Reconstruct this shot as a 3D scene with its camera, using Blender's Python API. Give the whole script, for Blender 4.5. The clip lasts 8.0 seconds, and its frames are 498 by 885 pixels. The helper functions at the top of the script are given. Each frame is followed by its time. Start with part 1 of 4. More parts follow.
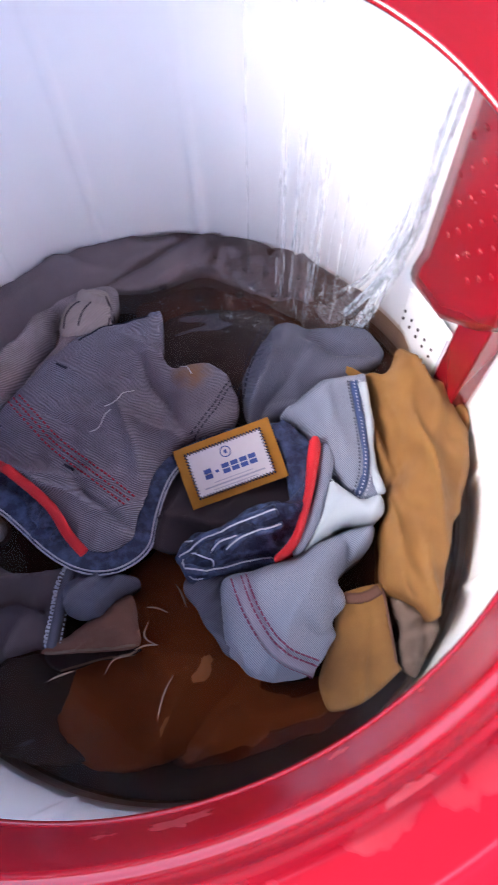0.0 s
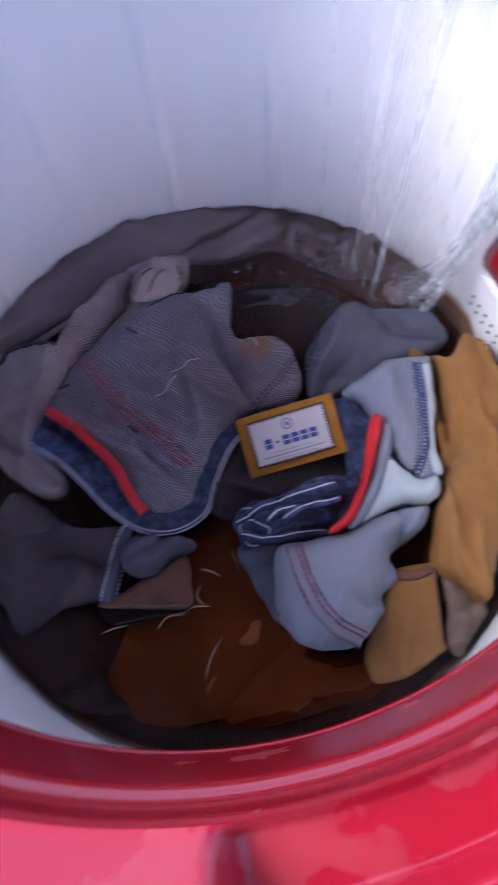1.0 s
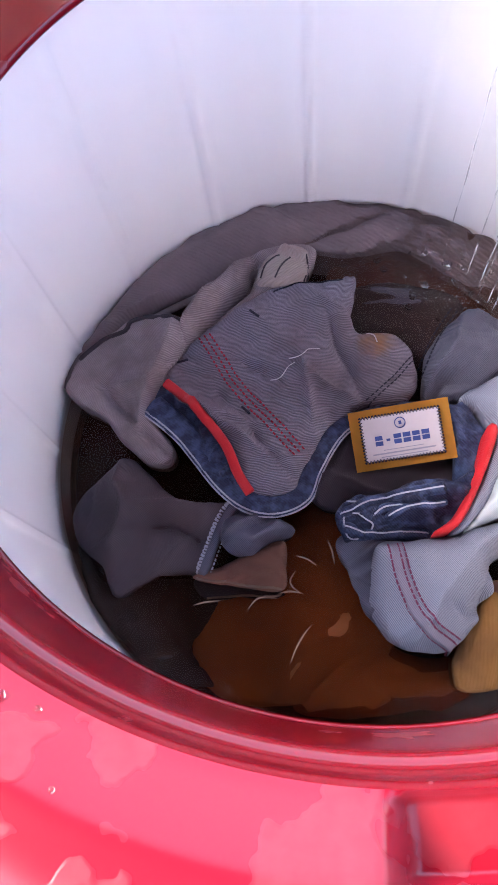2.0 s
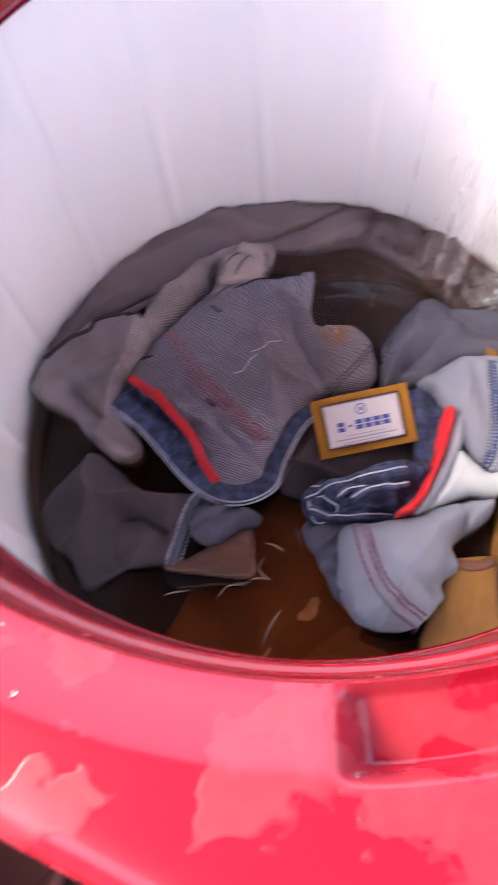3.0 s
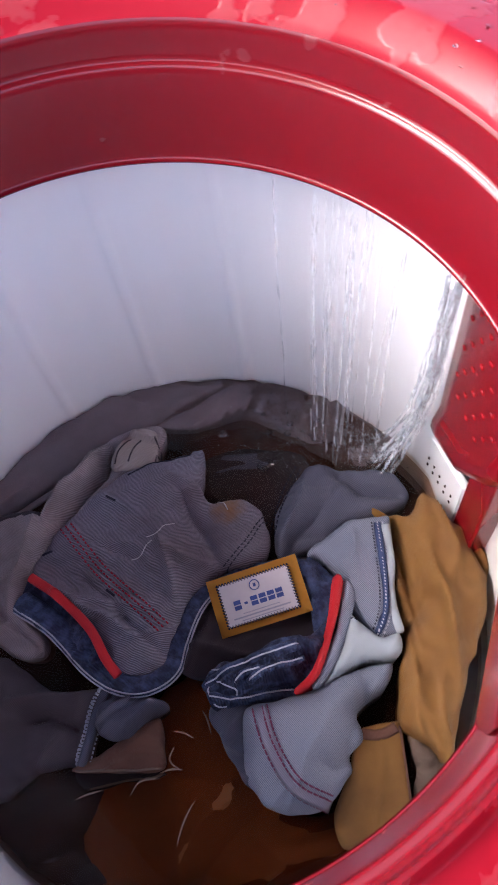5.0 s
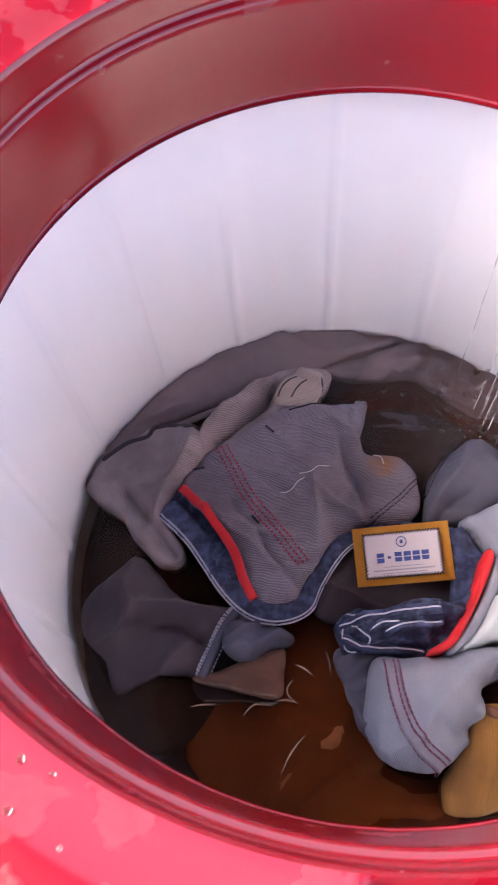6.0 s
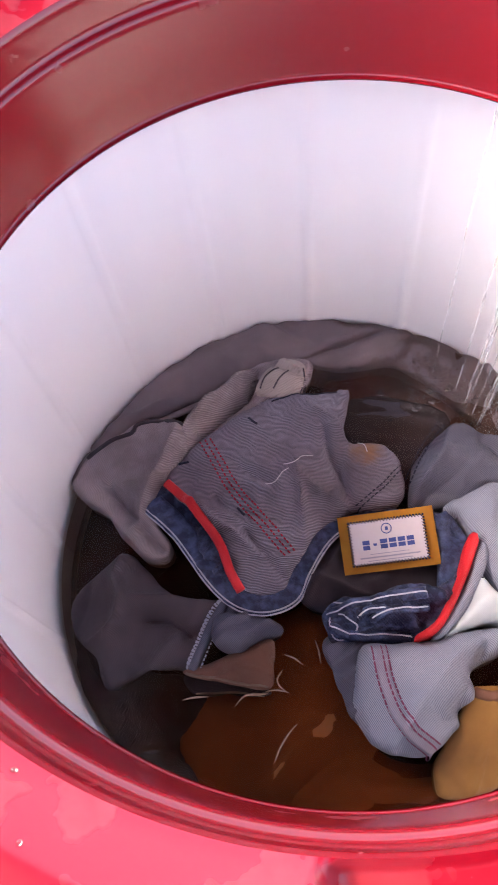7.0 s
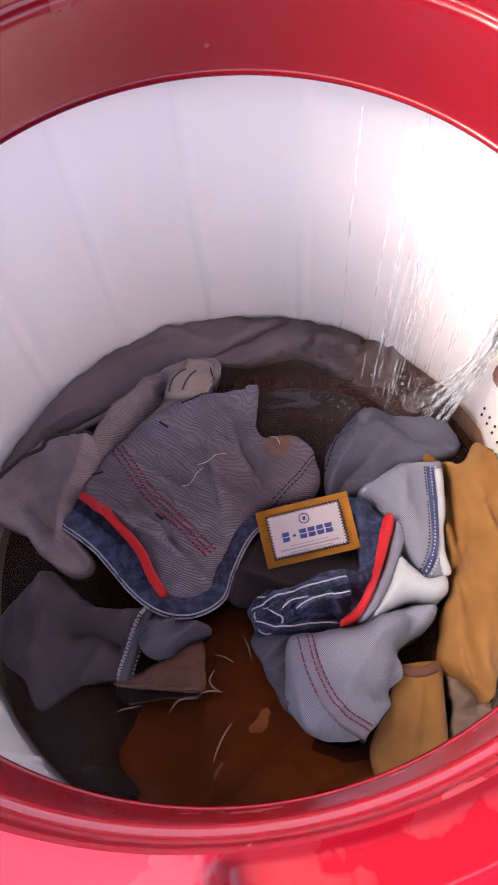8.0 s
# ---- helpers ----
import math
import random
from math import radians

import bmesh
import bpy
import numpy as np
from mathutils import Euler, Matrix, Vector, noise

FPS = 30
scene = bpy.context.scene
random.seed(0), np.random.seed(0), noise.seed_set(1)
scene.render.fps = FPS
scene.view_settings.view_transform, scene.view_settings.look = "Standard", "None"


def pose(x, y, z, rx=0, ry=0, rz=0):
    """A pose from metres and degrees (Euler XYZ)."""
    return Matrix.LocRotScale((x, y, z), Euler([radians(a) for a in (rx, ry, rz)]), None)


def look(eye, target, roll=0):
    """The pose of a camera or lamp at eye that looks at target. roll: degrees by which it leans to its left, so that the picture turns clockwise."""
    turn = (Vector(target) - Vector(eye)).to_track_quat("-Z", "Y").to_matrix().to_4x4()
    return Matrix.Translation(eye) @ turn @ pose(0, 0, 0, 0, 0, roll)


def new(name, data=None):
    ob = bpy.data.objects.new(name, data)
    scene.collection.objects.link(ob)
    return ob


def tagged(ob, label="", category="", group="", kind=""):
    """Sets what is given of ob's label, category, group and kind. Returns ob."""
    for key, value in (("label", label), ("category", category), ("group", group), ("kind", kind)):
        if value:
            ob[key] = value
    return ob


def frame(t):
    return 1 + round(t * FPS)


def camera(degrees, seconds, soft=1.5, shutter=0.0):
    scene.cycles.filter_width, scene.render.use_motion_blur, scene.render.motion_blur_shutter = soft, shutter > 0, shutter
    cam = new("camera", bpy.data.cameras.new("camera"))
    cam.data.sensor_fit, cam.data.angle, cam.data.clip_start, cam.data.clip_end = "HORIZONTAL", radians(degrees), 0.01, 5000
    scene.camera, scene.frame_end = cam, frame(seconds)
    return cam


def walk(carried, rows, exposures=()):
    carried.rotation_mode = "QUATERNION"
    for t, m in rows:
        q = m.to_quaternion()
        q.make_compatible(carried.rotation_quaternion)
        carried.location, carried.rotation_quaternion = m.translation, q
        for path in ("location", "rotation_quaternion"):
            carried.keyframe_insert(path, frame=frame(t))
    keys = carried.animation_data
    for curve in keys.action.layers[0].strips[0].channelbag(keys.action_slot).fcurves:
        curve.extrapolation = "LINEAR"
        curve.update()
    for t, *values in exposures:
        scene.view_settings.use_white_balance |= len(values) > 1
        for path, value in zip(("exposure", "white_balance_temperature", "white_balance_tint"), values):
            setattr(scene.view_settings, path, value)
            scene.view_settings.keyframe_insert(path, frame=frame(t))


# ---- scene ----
from mathutils.geometry import delaunay_2d_cdt

cam = camera(34.95, 8.0, soft=1.0, shutter=0.5)
WL = 0.55  # height of the water above the floor
ROWS = [
    (0.0, 0.0216, -0.1576, 0.5150, 18.83, 1.58, -16.66),
    (0.5, 0.0352, -0.1655, 0.5152, 18.35, 1.61, -19.98),
    (1.0, 0.0013, -0.1633, 0.5228, 17.78, 2.67, -12.31),
    (1.5, -0.0302, -0.1642, 0.5300, 18.16, 3.85, -5.80),
    (2.8, -0.0369, -0.1850, 0.5238, 17.88, 4.56, -4.04),
    (3.0, -0.0315, -0.1954, 0.5275, 20.14, 3.27, -6.73),
    (3.5, 0.0155, -0.1934, 0.5280, 20.52, 2.26, -14.22),
    (4.0, 0.0470, -0.1974, 0.5293, 21.50, 1.58, -21.46),
    (4.2, 0.0591, -0.1930, 0.5479, 22.99, 0.97, -23.34),
    (4.5, 0.0627, -0.1843, 0.5506, 25.60, 1.97, -21.91),
    (4.8, 0.0404, -0.1720, 0.5640, 26.85, 2.52, -16.73),
    (5.0, 0.0471, -0.1648, 0.5606, 27.15, 5.20, -12.95),
    (5.2, 0.0138, -0.1611, 0.5630, 27.36, 3.37, -9.65),
    (6.3, -0.0360, -0.1801, 0.5547, 26.01, 4.00, 0.47),
    (6.5, -0.0306, -0.1796, 0.5582, 26.03, 4.22, -0.23),
    (7.0, -0.0202, -0.1781, 0.5558, 25.65, 4.65, -2.23),
    (7.5, -0.0022, -0.1745, 0.5503, 24.97, 4.30, -6.26),
    (8.0, 0.0031, -0.1808, 0.5527, 25.26, 3.36, -8.90),
]
EXPOSURES = [
    (0.0, 3.00, 6050, 12), (0.5, 2.35, 5950, 12), (1.0, 2.35, 5550, 14), (1.5, 2.95, 5850, 14), (2.8, 3.25, 7250, 19),
    (3.5, 2.85, 6850, 17), (4.0, 2.40, 6350, 15), (4.5, 2.20, 6050, 14), (5.0, 2.35, 6350, 15), (6.5, 3.25, 7450, 20), (8.0, 2.90, 7450, 20),
]
walk(cam, [(t, pose(x, y, z + WL, rx, ry, rz)) for t, x, y, z, rx, ry, rz in ROWS], EXPOSURES)

# ---- world, sun ----
world = bpy.data.worlds.new("world")
scene.world = world
world.use_nodes = True
wn = world.node_tree.nodes
sky = wn.new("ShaderNodeTexSky")
sky.sky_type, sky.sun_disc = "NISHITA", False
sky.sun_elevation, sky.sun_rotation = radians(48), radians(-80)
sky.dust_density, sky.air_density, sky.ozone_density = 3.0, 1.0, 0.7
world.node_tree.links.new(sky.outputs[0], wn["Background"].inputs[0])
wn["Background"].inputs[1].default_value = 0.15
sun = new("sun", bpy.data.lights.new("sun", "SUN"))
sun.data.energy, sun.data.angle, sun.data.color = 0.8, radians(45), (1.0, 0.97, 0.97)
sun.matrix_world = look((-0.85, 0.15, 0.95), (0, 0, 0))


# ---- materials ----
def material(name, rough=0.5, metal=0.0):
    m = bpy.data.materials.new(name)
    m.use_nodes = True
    b = m.node_tree.nodes["Principled BSDF"]
    b.inputs["Roughness"].default_value, b.inputs["Metallic"].default_value = rough, metal
    return m, m.node_tree.nodes, m.node_tree.links, b


def tex_noise(n, l, co, scale, detail=4.0, rough=0.55):
    t = n.new("ShaderNodeTexNoise")
    t.inputs["Scale"].default_value, t.inputs["Detail"].default_value, t.inputs["Roughness"].default_value = scale, detail, rough
    l.new(co, t.inputs["Vector"])
    return t.outputs["Fac"]


def ramp(n, l, fac, stops):
    r = n.new("ShaderNodeValToRGB")
    while len(r.color_ramp.elements) < len(stops):
        r.color_ramp.elements.new(0.5)
    for e, (p, c) in zip(r.color_ramp.elements, stops):
        e.position, e.color = p, (*c, 1) if len(c) == 3 else c
    l.new(fac, r.inputs[0])
    return r.outputs[0]


def mix(n, l, fac, a, b, how="MIX"):
    m = n.new("ShaderNodeMix")
    m.data_type, m.blend_type = "RGBA", how
    for sock, v in ((m.inputs[0], fac), (m.inputs[6], a), (m.inputs[7], b)):
        if isinstance(v, (int, float)):
            sock.default_value = v
        elif isinstance(v, tuple):
            sock.default_value = (*v, 1)
        else:
            l.new(v, sock)
    return m.outputs[2]


def bump(n, l, b, height, strength, dist):
    u = n.new("ShaderNodeBump")
    u.inputs["Strength"].default_value, u.inputs["Distance"].default_value = strength, dist
    l.new(height, u.inputs["Height"])
    l.new(u.outputs[0], b.inputs["Normal"])


def coords(n):
    return n.new("ShaderNodeTexCoord").outputs["Object"]


def mapped(n, l, co, scale=(1, 1, 1), rot=(0, 0, 0)):
    m = n.new("ShaderNodeMapping")
    m.inputs["Scale"].default_value = scale
    m.inputs["Rotation"].default_value = [radians(a) for a in rot]
    l.new(co, m.inputs["Vector"])
    return m.outputs[0]


def red_plastic(name, wet=0.5, base=(0.33, 0.007, 0.020), coat=0.18, gloss=0.26, spec=0.42):
    """Glossy injection-moulded plastic with a wet film and dried soap."""
    m, n, l, b = material(name)
    co = coords(n)
    big = tex_noise(n, l, co, 34, 3.5, 0.52)
    fine = tex_noise(n, l, co, 170, 3)
    film = ramp(n, l, big, [(0.0, (0, 0, 0)), (wet - 0.01, (0, 0, 0)), (wet + 0.012, (1, 1, 1))])
    soap = mix(n, l, fine, tuple(base), tuple(min(1, c * 0.95 + 0.028) for c in base))
    l.new(mix(n, l, film, tuple(base), soap), b.inputs["Base Color"])
    l.new(ramp(n, l, film, [(0, (gloss,) * 3), (1, (gloss + 0.14,) * 3)]), b.inputs["Roughness"])
    b.inputs["Coat Weight"].default_value, b.inputs["Coat Roughness"].default_value = coat, gloss * 0.6
    b.inputs["Specular IOR Level"].default_value = spec
    bump(n, l, b, film, 0.25, 0.0006)
    return m


def tub_plastic():
    m, n, l, b = material("tub_plastic", 0.32)
    co = coords(n)
    stain = tex_noise(n, l, mapped(n, l, co, (9, 9, 1.6)), 1.4, 5)
    l.new(ramp(n, l, stain, [(0.3, (0.85, 0.85, 0.86)), (0.7, (0.90, 0.90, 0.91))]), b.inputs["Base Color"])
    b.inputs["Subsurface Weight"].default_value = 0.0
    bump(n, l, b, tex_noise(n, l, co, 60, 3), 0.06, 0.001)
    return m


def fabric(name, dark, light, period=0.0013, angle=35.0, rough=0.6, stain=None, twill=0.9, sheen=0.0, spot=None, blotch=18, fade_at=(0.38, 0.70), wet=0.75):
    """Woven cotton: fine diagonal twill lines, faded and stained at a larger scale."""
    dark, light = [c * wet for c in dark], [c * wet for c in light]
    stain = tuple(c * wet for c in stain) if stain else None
    m, n, l, b = material(name, rough)
    co = coords(n)
    warp = tex_noise(n, l, co, 45, 3)
    lines = n.new("ShaderNodeTexWave")
    lines.wave_type, lines.bands_direction = "BANDS", "X"
    lines.inputs["Scale"].default_value = 0.314 / period * 1.7
    lines.inputs["Distortion"].default_value = 0.6
    lines.inputs["Detail Scale"].default_value = 0.3
    l.new(mapped(n, l, co, (1, 1, 1), (0, 0, angle)), lines.inputs["Vector"])
    c = mix(n, l, lines.outputs["Fac"], tuple(dark), tuple(light))
    mean = tuple((a + z) / 2 for a, z in zip(dark, light))
    c = mix(n, l, 1 - twill, c, mean)
    fade = tex_noise(n, l, co, blotch, 5)
    c = mix(n, l, ramp(n, l, fade, [(fade_at[0], (0, 0, 0)), (fade_at[1], (0.75, 0.75, 0.75))]), c, stain or tuple(v * 0.6 for v in mean))
    if spot:
        x, y, r, tint = spot
        place = n.new("ShaderNodeMapping")
        place.inputs["Location"].default_value = (-x / r, -y / r, 0)
        place.inputs["Scale"].default_value = (1 / r, 1 / r, 0)
        l.new(co, place.inputs["Vector"])
        ball = n.new("ShaderNodeTexGradient")
        ball.gradient_type = "SPHERICAL"
        l.new(place.outputs[0], ball.inputs[0])
        ragged = n.new("ShaderNodeMath")
        ragged.operation = "MULTIPLY"
        l.new(ball.outputs["Fac"], ragged.inputs[0])
        l.new(tex_noise(n, l, co, 120, 5), ragged.inputs[1])
        c = mix(n, l, ramp(n, l, ragged.outputs[0], [(0.1, (0, 0, 0)), (0.45, (0.9, 0.9, 0.9))]), c, tint)
    l.new(c, b.inputs["Base Color"])
    b.inputs["Sheen Weight"].default_value = sheen
    b.inputs["Specular IOR Level"].default_value = 0.5
    h = n.new("ShaderNodeMath")
    h.operation = "ADD"
    l.new(warp, h.inputs[0])
    l.new(lines.outputs["Fac"], h.inputs[1])
    bump(n, l, b, h.outputs[0], 0.6, 0.0009)
    return m


def plain(name, colour, rough=0.5, vary=0.12, scale=60, metal=0.0, relief=0.1):
    m, n, l, b = material(name, rough, metal)
    co = coords(n)
    f = tex_noise(n, l, co, scale, 4)
    l.new(mix(n, l, f, tuple(c * (1 - vary) for c in colour), tuple(min(1, c * (1 + vary)) for c in colour)), b.inputs["Base Color"])
    bump(n, l, b, tex_noise(n, l, co, scale * 5, 3), relief, 0.0006)
    return m


def murky_water():
    """The surface of brown wash water: clear enough to show the cloth below, with a mirror gloss."""
    m, n, l, b = material("murky_water", 0.06)
    co = coords(n)
    clear = n.new("ShaderNodeBsdfTransparent")
    clear.inputs[0].default_value = (0.90, 0.84, 0.80, 1)
    gloss = n.new("ShaderNodeBsdfGlossy")
    gloss.inputs["Roughness"].default_value = 0.03
    fres = n.new("ShaderNodeFresnel")
    fres.inputs[0].default_value = 1.33
    top = n.new("ShaderNodeMixShader")
    l.new(fres.outputs[0], top.inputs[0])
    l.new(clear.outputs[0], top.inputs[1])
    l.new(gloss.outputs[0], top.inputs[2])
    l.new(top.outputs[0], n["Material Output"].inputs[0])
    u = n.new("ShaderNodeBump")
    u.inputs["Strength"].default_value, u.inputs["Distance"].default_value = 0.09, 0.003
    l.new(tex_noise(n, l, co, 22, 2), u.inputs["Height"])
    for s in (gloss, fres):
        l.new(u.outputs[0], s.inputs["Normal"])
    return m


def silt():
    """Dye and dirt hanging in the water, thicker with depth."""
    m, n, l, b = material("silt", 1.0)
    co = coords(n)
    clear = n.new("ShaderNodeBsdfTransparent")
    clear.inputs[0].default_value = (0.78, 0.62, 0.52, 1)
    cloud = n.new("ShaderNodeBsdfDiffuse")
    cloud.inputs[0].default_value = (0.085, 0.027, 0.010, 1)
    under = n.new("ShaderNodeMixShader")
    l.new(ramp(n, l, tex_noise(n, l, co, 14, 4), [(0.3, (0.08, 0.08, 0.08)), (0.75, (0.20, 0.20, 0.20))]), under.inputs[0])
    l.new(clear.outputs[0], under.inputs[1])
    l.new(cloud.outputs[0], under.inputs[2])
    l.new(under.outputs[0], n["Material Output"].inputs[0])
    return m


def deep_water():
    """The darkening of the brown water with depth."""
    m, n, l, b = material("deep_water")
    clear = n.new("ShaderNodeBsdfTransparent")
    clear.inputs[0].default_value = (0.68, 0.53, 0.45, 1)
    l.new(clear.outputs[0], n["Material Output"].inputs[0])
    return m


def clear_water():
    """Falling tap water: clear threads streaked white by the air in them."""
    m, n, l, b = material("clear_water", 0.12)
    b.inputs["Base Color"].default_value = (0.90, 0.93, 0.97, 1)
    b.inputs["Specular IOR Level"].default_value = 0.8
    clear = n.new("ShaderNodeBsdfTransparent")
    clear.inputs[0].default_value = (0.96, 0.97, 0.98, 1)
    air = tex_noise(n, l, mapped(n, l, coords(n), (1, 1, 0.18)), 260, 3)
    both = n.new("ShaderNodeMixShader")
    l.new(ramp(n, l, air, [(0.42, (0.02, 0.02, 0.02)), (0.68, (0.55, 0.55, 0.55))]), both.inputs[0])
    l.new(clear.outputs[0], both.inputs[1])
    l.new(b.outputs[0], both.inputs[2])
    l.new(both.outputs[0], n["Material Output"].inputs[0])
    return m


BEAD = material("bead_water", 0.0)[0]
BEAD.node_tree.nodes["Principled BSDF"].inputs["Transmission Weight"].default_value = 1.0
BEAD.node_tree.nodes["Principled BSDF"].inputs["IOR"].default_value = 1.33
# Pale glossy stuff for the modelled glints on the water.
GLINT = material("glint_water", 0.05)[0]
GLINT.node_tree.nodes["Principled BSDF"].inputs["Base Color"].default_value = (0.30, 0.20, 0.15, 1)
GLINT.node_tree.nodes["Principled BSDF"].inputs["Specular IOR Level"].default_value = 1.0
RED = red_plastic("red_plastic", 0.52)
# The deck's plastic in a darker red that carries the shade inside the mouth.
RED_SHADED = red_plastic("red_plastic_shaded", 0.66, (0.20, 0.003, 0.009), 0.15, 0.20, 0.5)
RED_BOX = red_plastic("red_plastic_filter", 0.7, (0.17, 0.002, 0.007), 0.0)
TUB = tub_plastic()
WHITE_PLASTIC = plain("white_plastic", (0.78, 0.79, 0.81), 0.35, 0.04)
WATER = murky_water()
SILT = silt()
DEEP = deep_water()
MUD = plain("mud", (0.105, 0.060, 0.048), 1.0, 0.35, 14, relief=0.0)
SPRAY = clear_water()
PLASTER = plain("plaster", (0.34, 0.33, 0.32), 0.9, 0.12, 5, relief=0.4)
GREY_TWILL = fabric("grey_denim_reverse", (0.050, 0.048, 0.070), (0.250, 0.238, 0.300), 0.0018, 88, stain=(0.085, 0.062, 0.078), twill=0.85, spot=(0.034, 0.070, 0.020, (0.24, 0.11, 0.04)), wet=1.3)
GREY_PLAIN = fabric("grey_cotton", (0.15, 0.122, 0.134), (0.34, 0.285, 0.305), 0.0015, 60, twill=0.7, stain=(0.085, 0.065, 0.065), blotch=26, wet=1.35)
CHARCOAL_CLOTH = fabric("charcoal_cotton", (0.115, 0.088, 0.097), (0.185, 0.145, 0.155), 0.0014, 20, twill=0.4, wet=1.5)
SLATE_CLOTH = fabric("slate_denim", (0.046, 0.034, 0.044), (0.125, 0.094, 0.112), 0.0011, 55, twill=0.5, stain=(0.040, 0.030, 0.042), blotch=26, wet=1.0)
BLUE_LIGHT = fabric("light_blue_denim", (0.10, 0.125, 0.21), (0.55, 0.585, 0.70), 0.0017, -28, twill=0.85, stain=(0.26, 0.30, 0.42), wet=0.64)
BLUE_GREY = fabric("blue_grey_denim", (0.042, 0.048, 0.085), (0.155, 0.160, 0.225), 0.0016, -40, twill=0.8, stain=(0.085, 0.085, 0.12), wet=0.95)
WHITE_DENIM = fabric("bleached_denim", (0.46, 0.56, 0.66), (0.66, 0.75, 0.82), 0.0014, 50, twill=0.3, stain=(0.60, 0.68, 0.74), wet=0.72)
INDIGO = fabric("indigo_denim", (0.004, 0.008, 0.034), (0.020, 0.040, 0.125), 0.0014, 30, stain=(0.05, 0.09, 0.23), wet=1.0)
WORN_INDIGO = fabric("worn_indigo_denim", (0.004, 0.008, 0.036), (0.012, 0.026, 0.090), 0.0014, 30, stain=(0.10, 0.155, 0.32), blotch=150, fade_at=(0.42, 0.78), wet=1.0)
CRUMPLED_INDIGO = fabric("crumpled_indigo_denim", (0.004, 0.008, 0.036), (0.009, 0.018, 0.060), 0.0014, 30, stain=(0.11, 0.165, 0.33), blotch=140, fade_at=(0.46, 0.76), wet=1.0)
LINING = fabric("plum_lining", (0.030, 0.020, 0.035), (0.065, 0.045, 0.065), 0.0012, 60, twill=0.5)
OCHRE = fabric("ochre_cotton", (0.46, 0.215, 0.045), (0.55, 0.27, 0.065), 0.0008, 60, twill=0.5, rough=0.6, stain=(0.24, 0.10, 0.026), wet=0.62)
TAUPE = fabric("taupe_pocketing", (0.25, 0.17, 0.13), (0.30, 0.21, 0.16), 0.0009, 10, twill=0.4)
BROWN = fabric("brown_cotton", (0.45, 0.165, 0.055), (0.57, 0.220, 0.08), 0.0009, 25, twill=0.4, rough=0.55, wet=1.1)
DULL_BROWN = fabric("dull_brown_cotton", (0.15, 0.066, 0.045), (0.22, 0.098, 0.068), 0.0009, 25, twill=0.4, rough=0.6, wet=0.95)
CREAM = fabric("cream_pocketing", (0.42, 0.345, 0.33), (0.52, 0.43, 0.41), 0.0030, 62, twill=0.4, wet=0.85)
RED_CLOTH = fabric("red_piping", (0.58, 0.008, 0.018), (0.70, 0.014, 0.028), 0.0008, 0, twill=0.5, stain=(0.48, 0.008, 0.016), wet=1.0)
RED_THREAD = plain("red_thread", (0.36, 0.018, 0.05), 0.8, 0.2, 400)
PINK_TAPE = fabric("pink_seam_tape", (0.21, 0.20, 0.30), (0.40, 0.39, 0.50), 0.0018, -28)
DARK_RED = plain("dark_red_thread", (0.15, 0.03, 0.08), 0.8, 0.2, 400)
PALE_THREAD = plain("pale_thread", (0.42, 0.43, 0.52), 0.8, 0.2, 400)
LOOSE_THREAD = plain("loose_thread", (0.55, 0.52, 0.55), 0.7, 0.1, 400)
DARK_THREAD = plain("dark_thread", (0.02, 0.022, 0.045), 0.8, 0.2, 400)
LEATHER = plain("mustard_leather", (0.62, 0.28, 0.028), 0.55, 0.15, 160, relief=0.3)
LABEL_WHITE = plain("label_white", (0.47, 0.44, 0.49), 0.7, 0.05, 300)
LABEL_INK = plain("label_ink", (0.03, 0.06, 0.24), 0.7, 0.05)
LABEL_GREY = plain("label_grey_ink", (0.25, 0.25, 0.33), 0.7, 0.05)
DARK_PLASTIC = plain("dark_plastic", (0.016, 0.004, 0.005), 0.8, 0.1)
DARK_PLASTIC.node_tree.nodes["Principled BSDF"].inputs["Specular IOR Level"].default_value = 0.08
ORANGE = plain("orange_plastic", (0.75, 0.20, 0.03), 0.35, 0.06)


def concrete():
    m, n, l, b = material("concrete", 0.9)
    co = coords(n)
    a = tex_noise(n, l, co, 9, 6, 0.65)
    c = ramp(n, l, a, [(0.35, (0.016, 0.009, 0.006)), (0.52, (0.03, 0.018, 0.012)), (0.62, (0.055, 0.036, 0.025)), (0.75, (0.075, 0.052, 0.038))])
    l.new(mix(n, l, 0.35, c, ramp(n, l, tex_noise(n, l, co, 90, 4), [(0.3, (0.5, 0.5, 0.5)), (0.7, (1, 1, 1))]), "MULTIPLY"), b.inputs["Base Color"])
    l.new(ramp(n, l, a, [(0.4, (0.7, 0.7, 0.7)), (0.6, (0.9, 0.9, 0.9))]), b.inputs["Roughness"])
    b.inputs["Specular IOR Level"].default_value = 0.15
    bump(n, l, b, tex_noise(n, l, co, 60, 5), 0.4, 0.003)
    return m


CONCRETE = concrete()


# ---- building blocks ----
def link_mesh(name, bm, mat, smooth=True):
    me = bpy.data.meshes.new(name)
    bmesh.ops.recalc_face_normals(bm, faces=bm.faces)
    bm.to_mesh(me)
    bm.free()
    me.materials.append(mat)
    if smooth:
        me.polygons.foreach_set("use_smooth", [True] * len(me.polygons))
    return new(name, me)


def part(name, bm, mat, parent, label="", smooth=True):
    ob = link_mesh(name, bm, mat, smooth)
    ob.parent = parent
    if label:
        tagged(ob, label)
    return ob


def thing(name, label, category, m=None, group="", kind=""):
    ob = new(name)
    ob.matrix_basis = m or pose(0, 0, WL)
    return tagged(ob, label, category, group, kind)


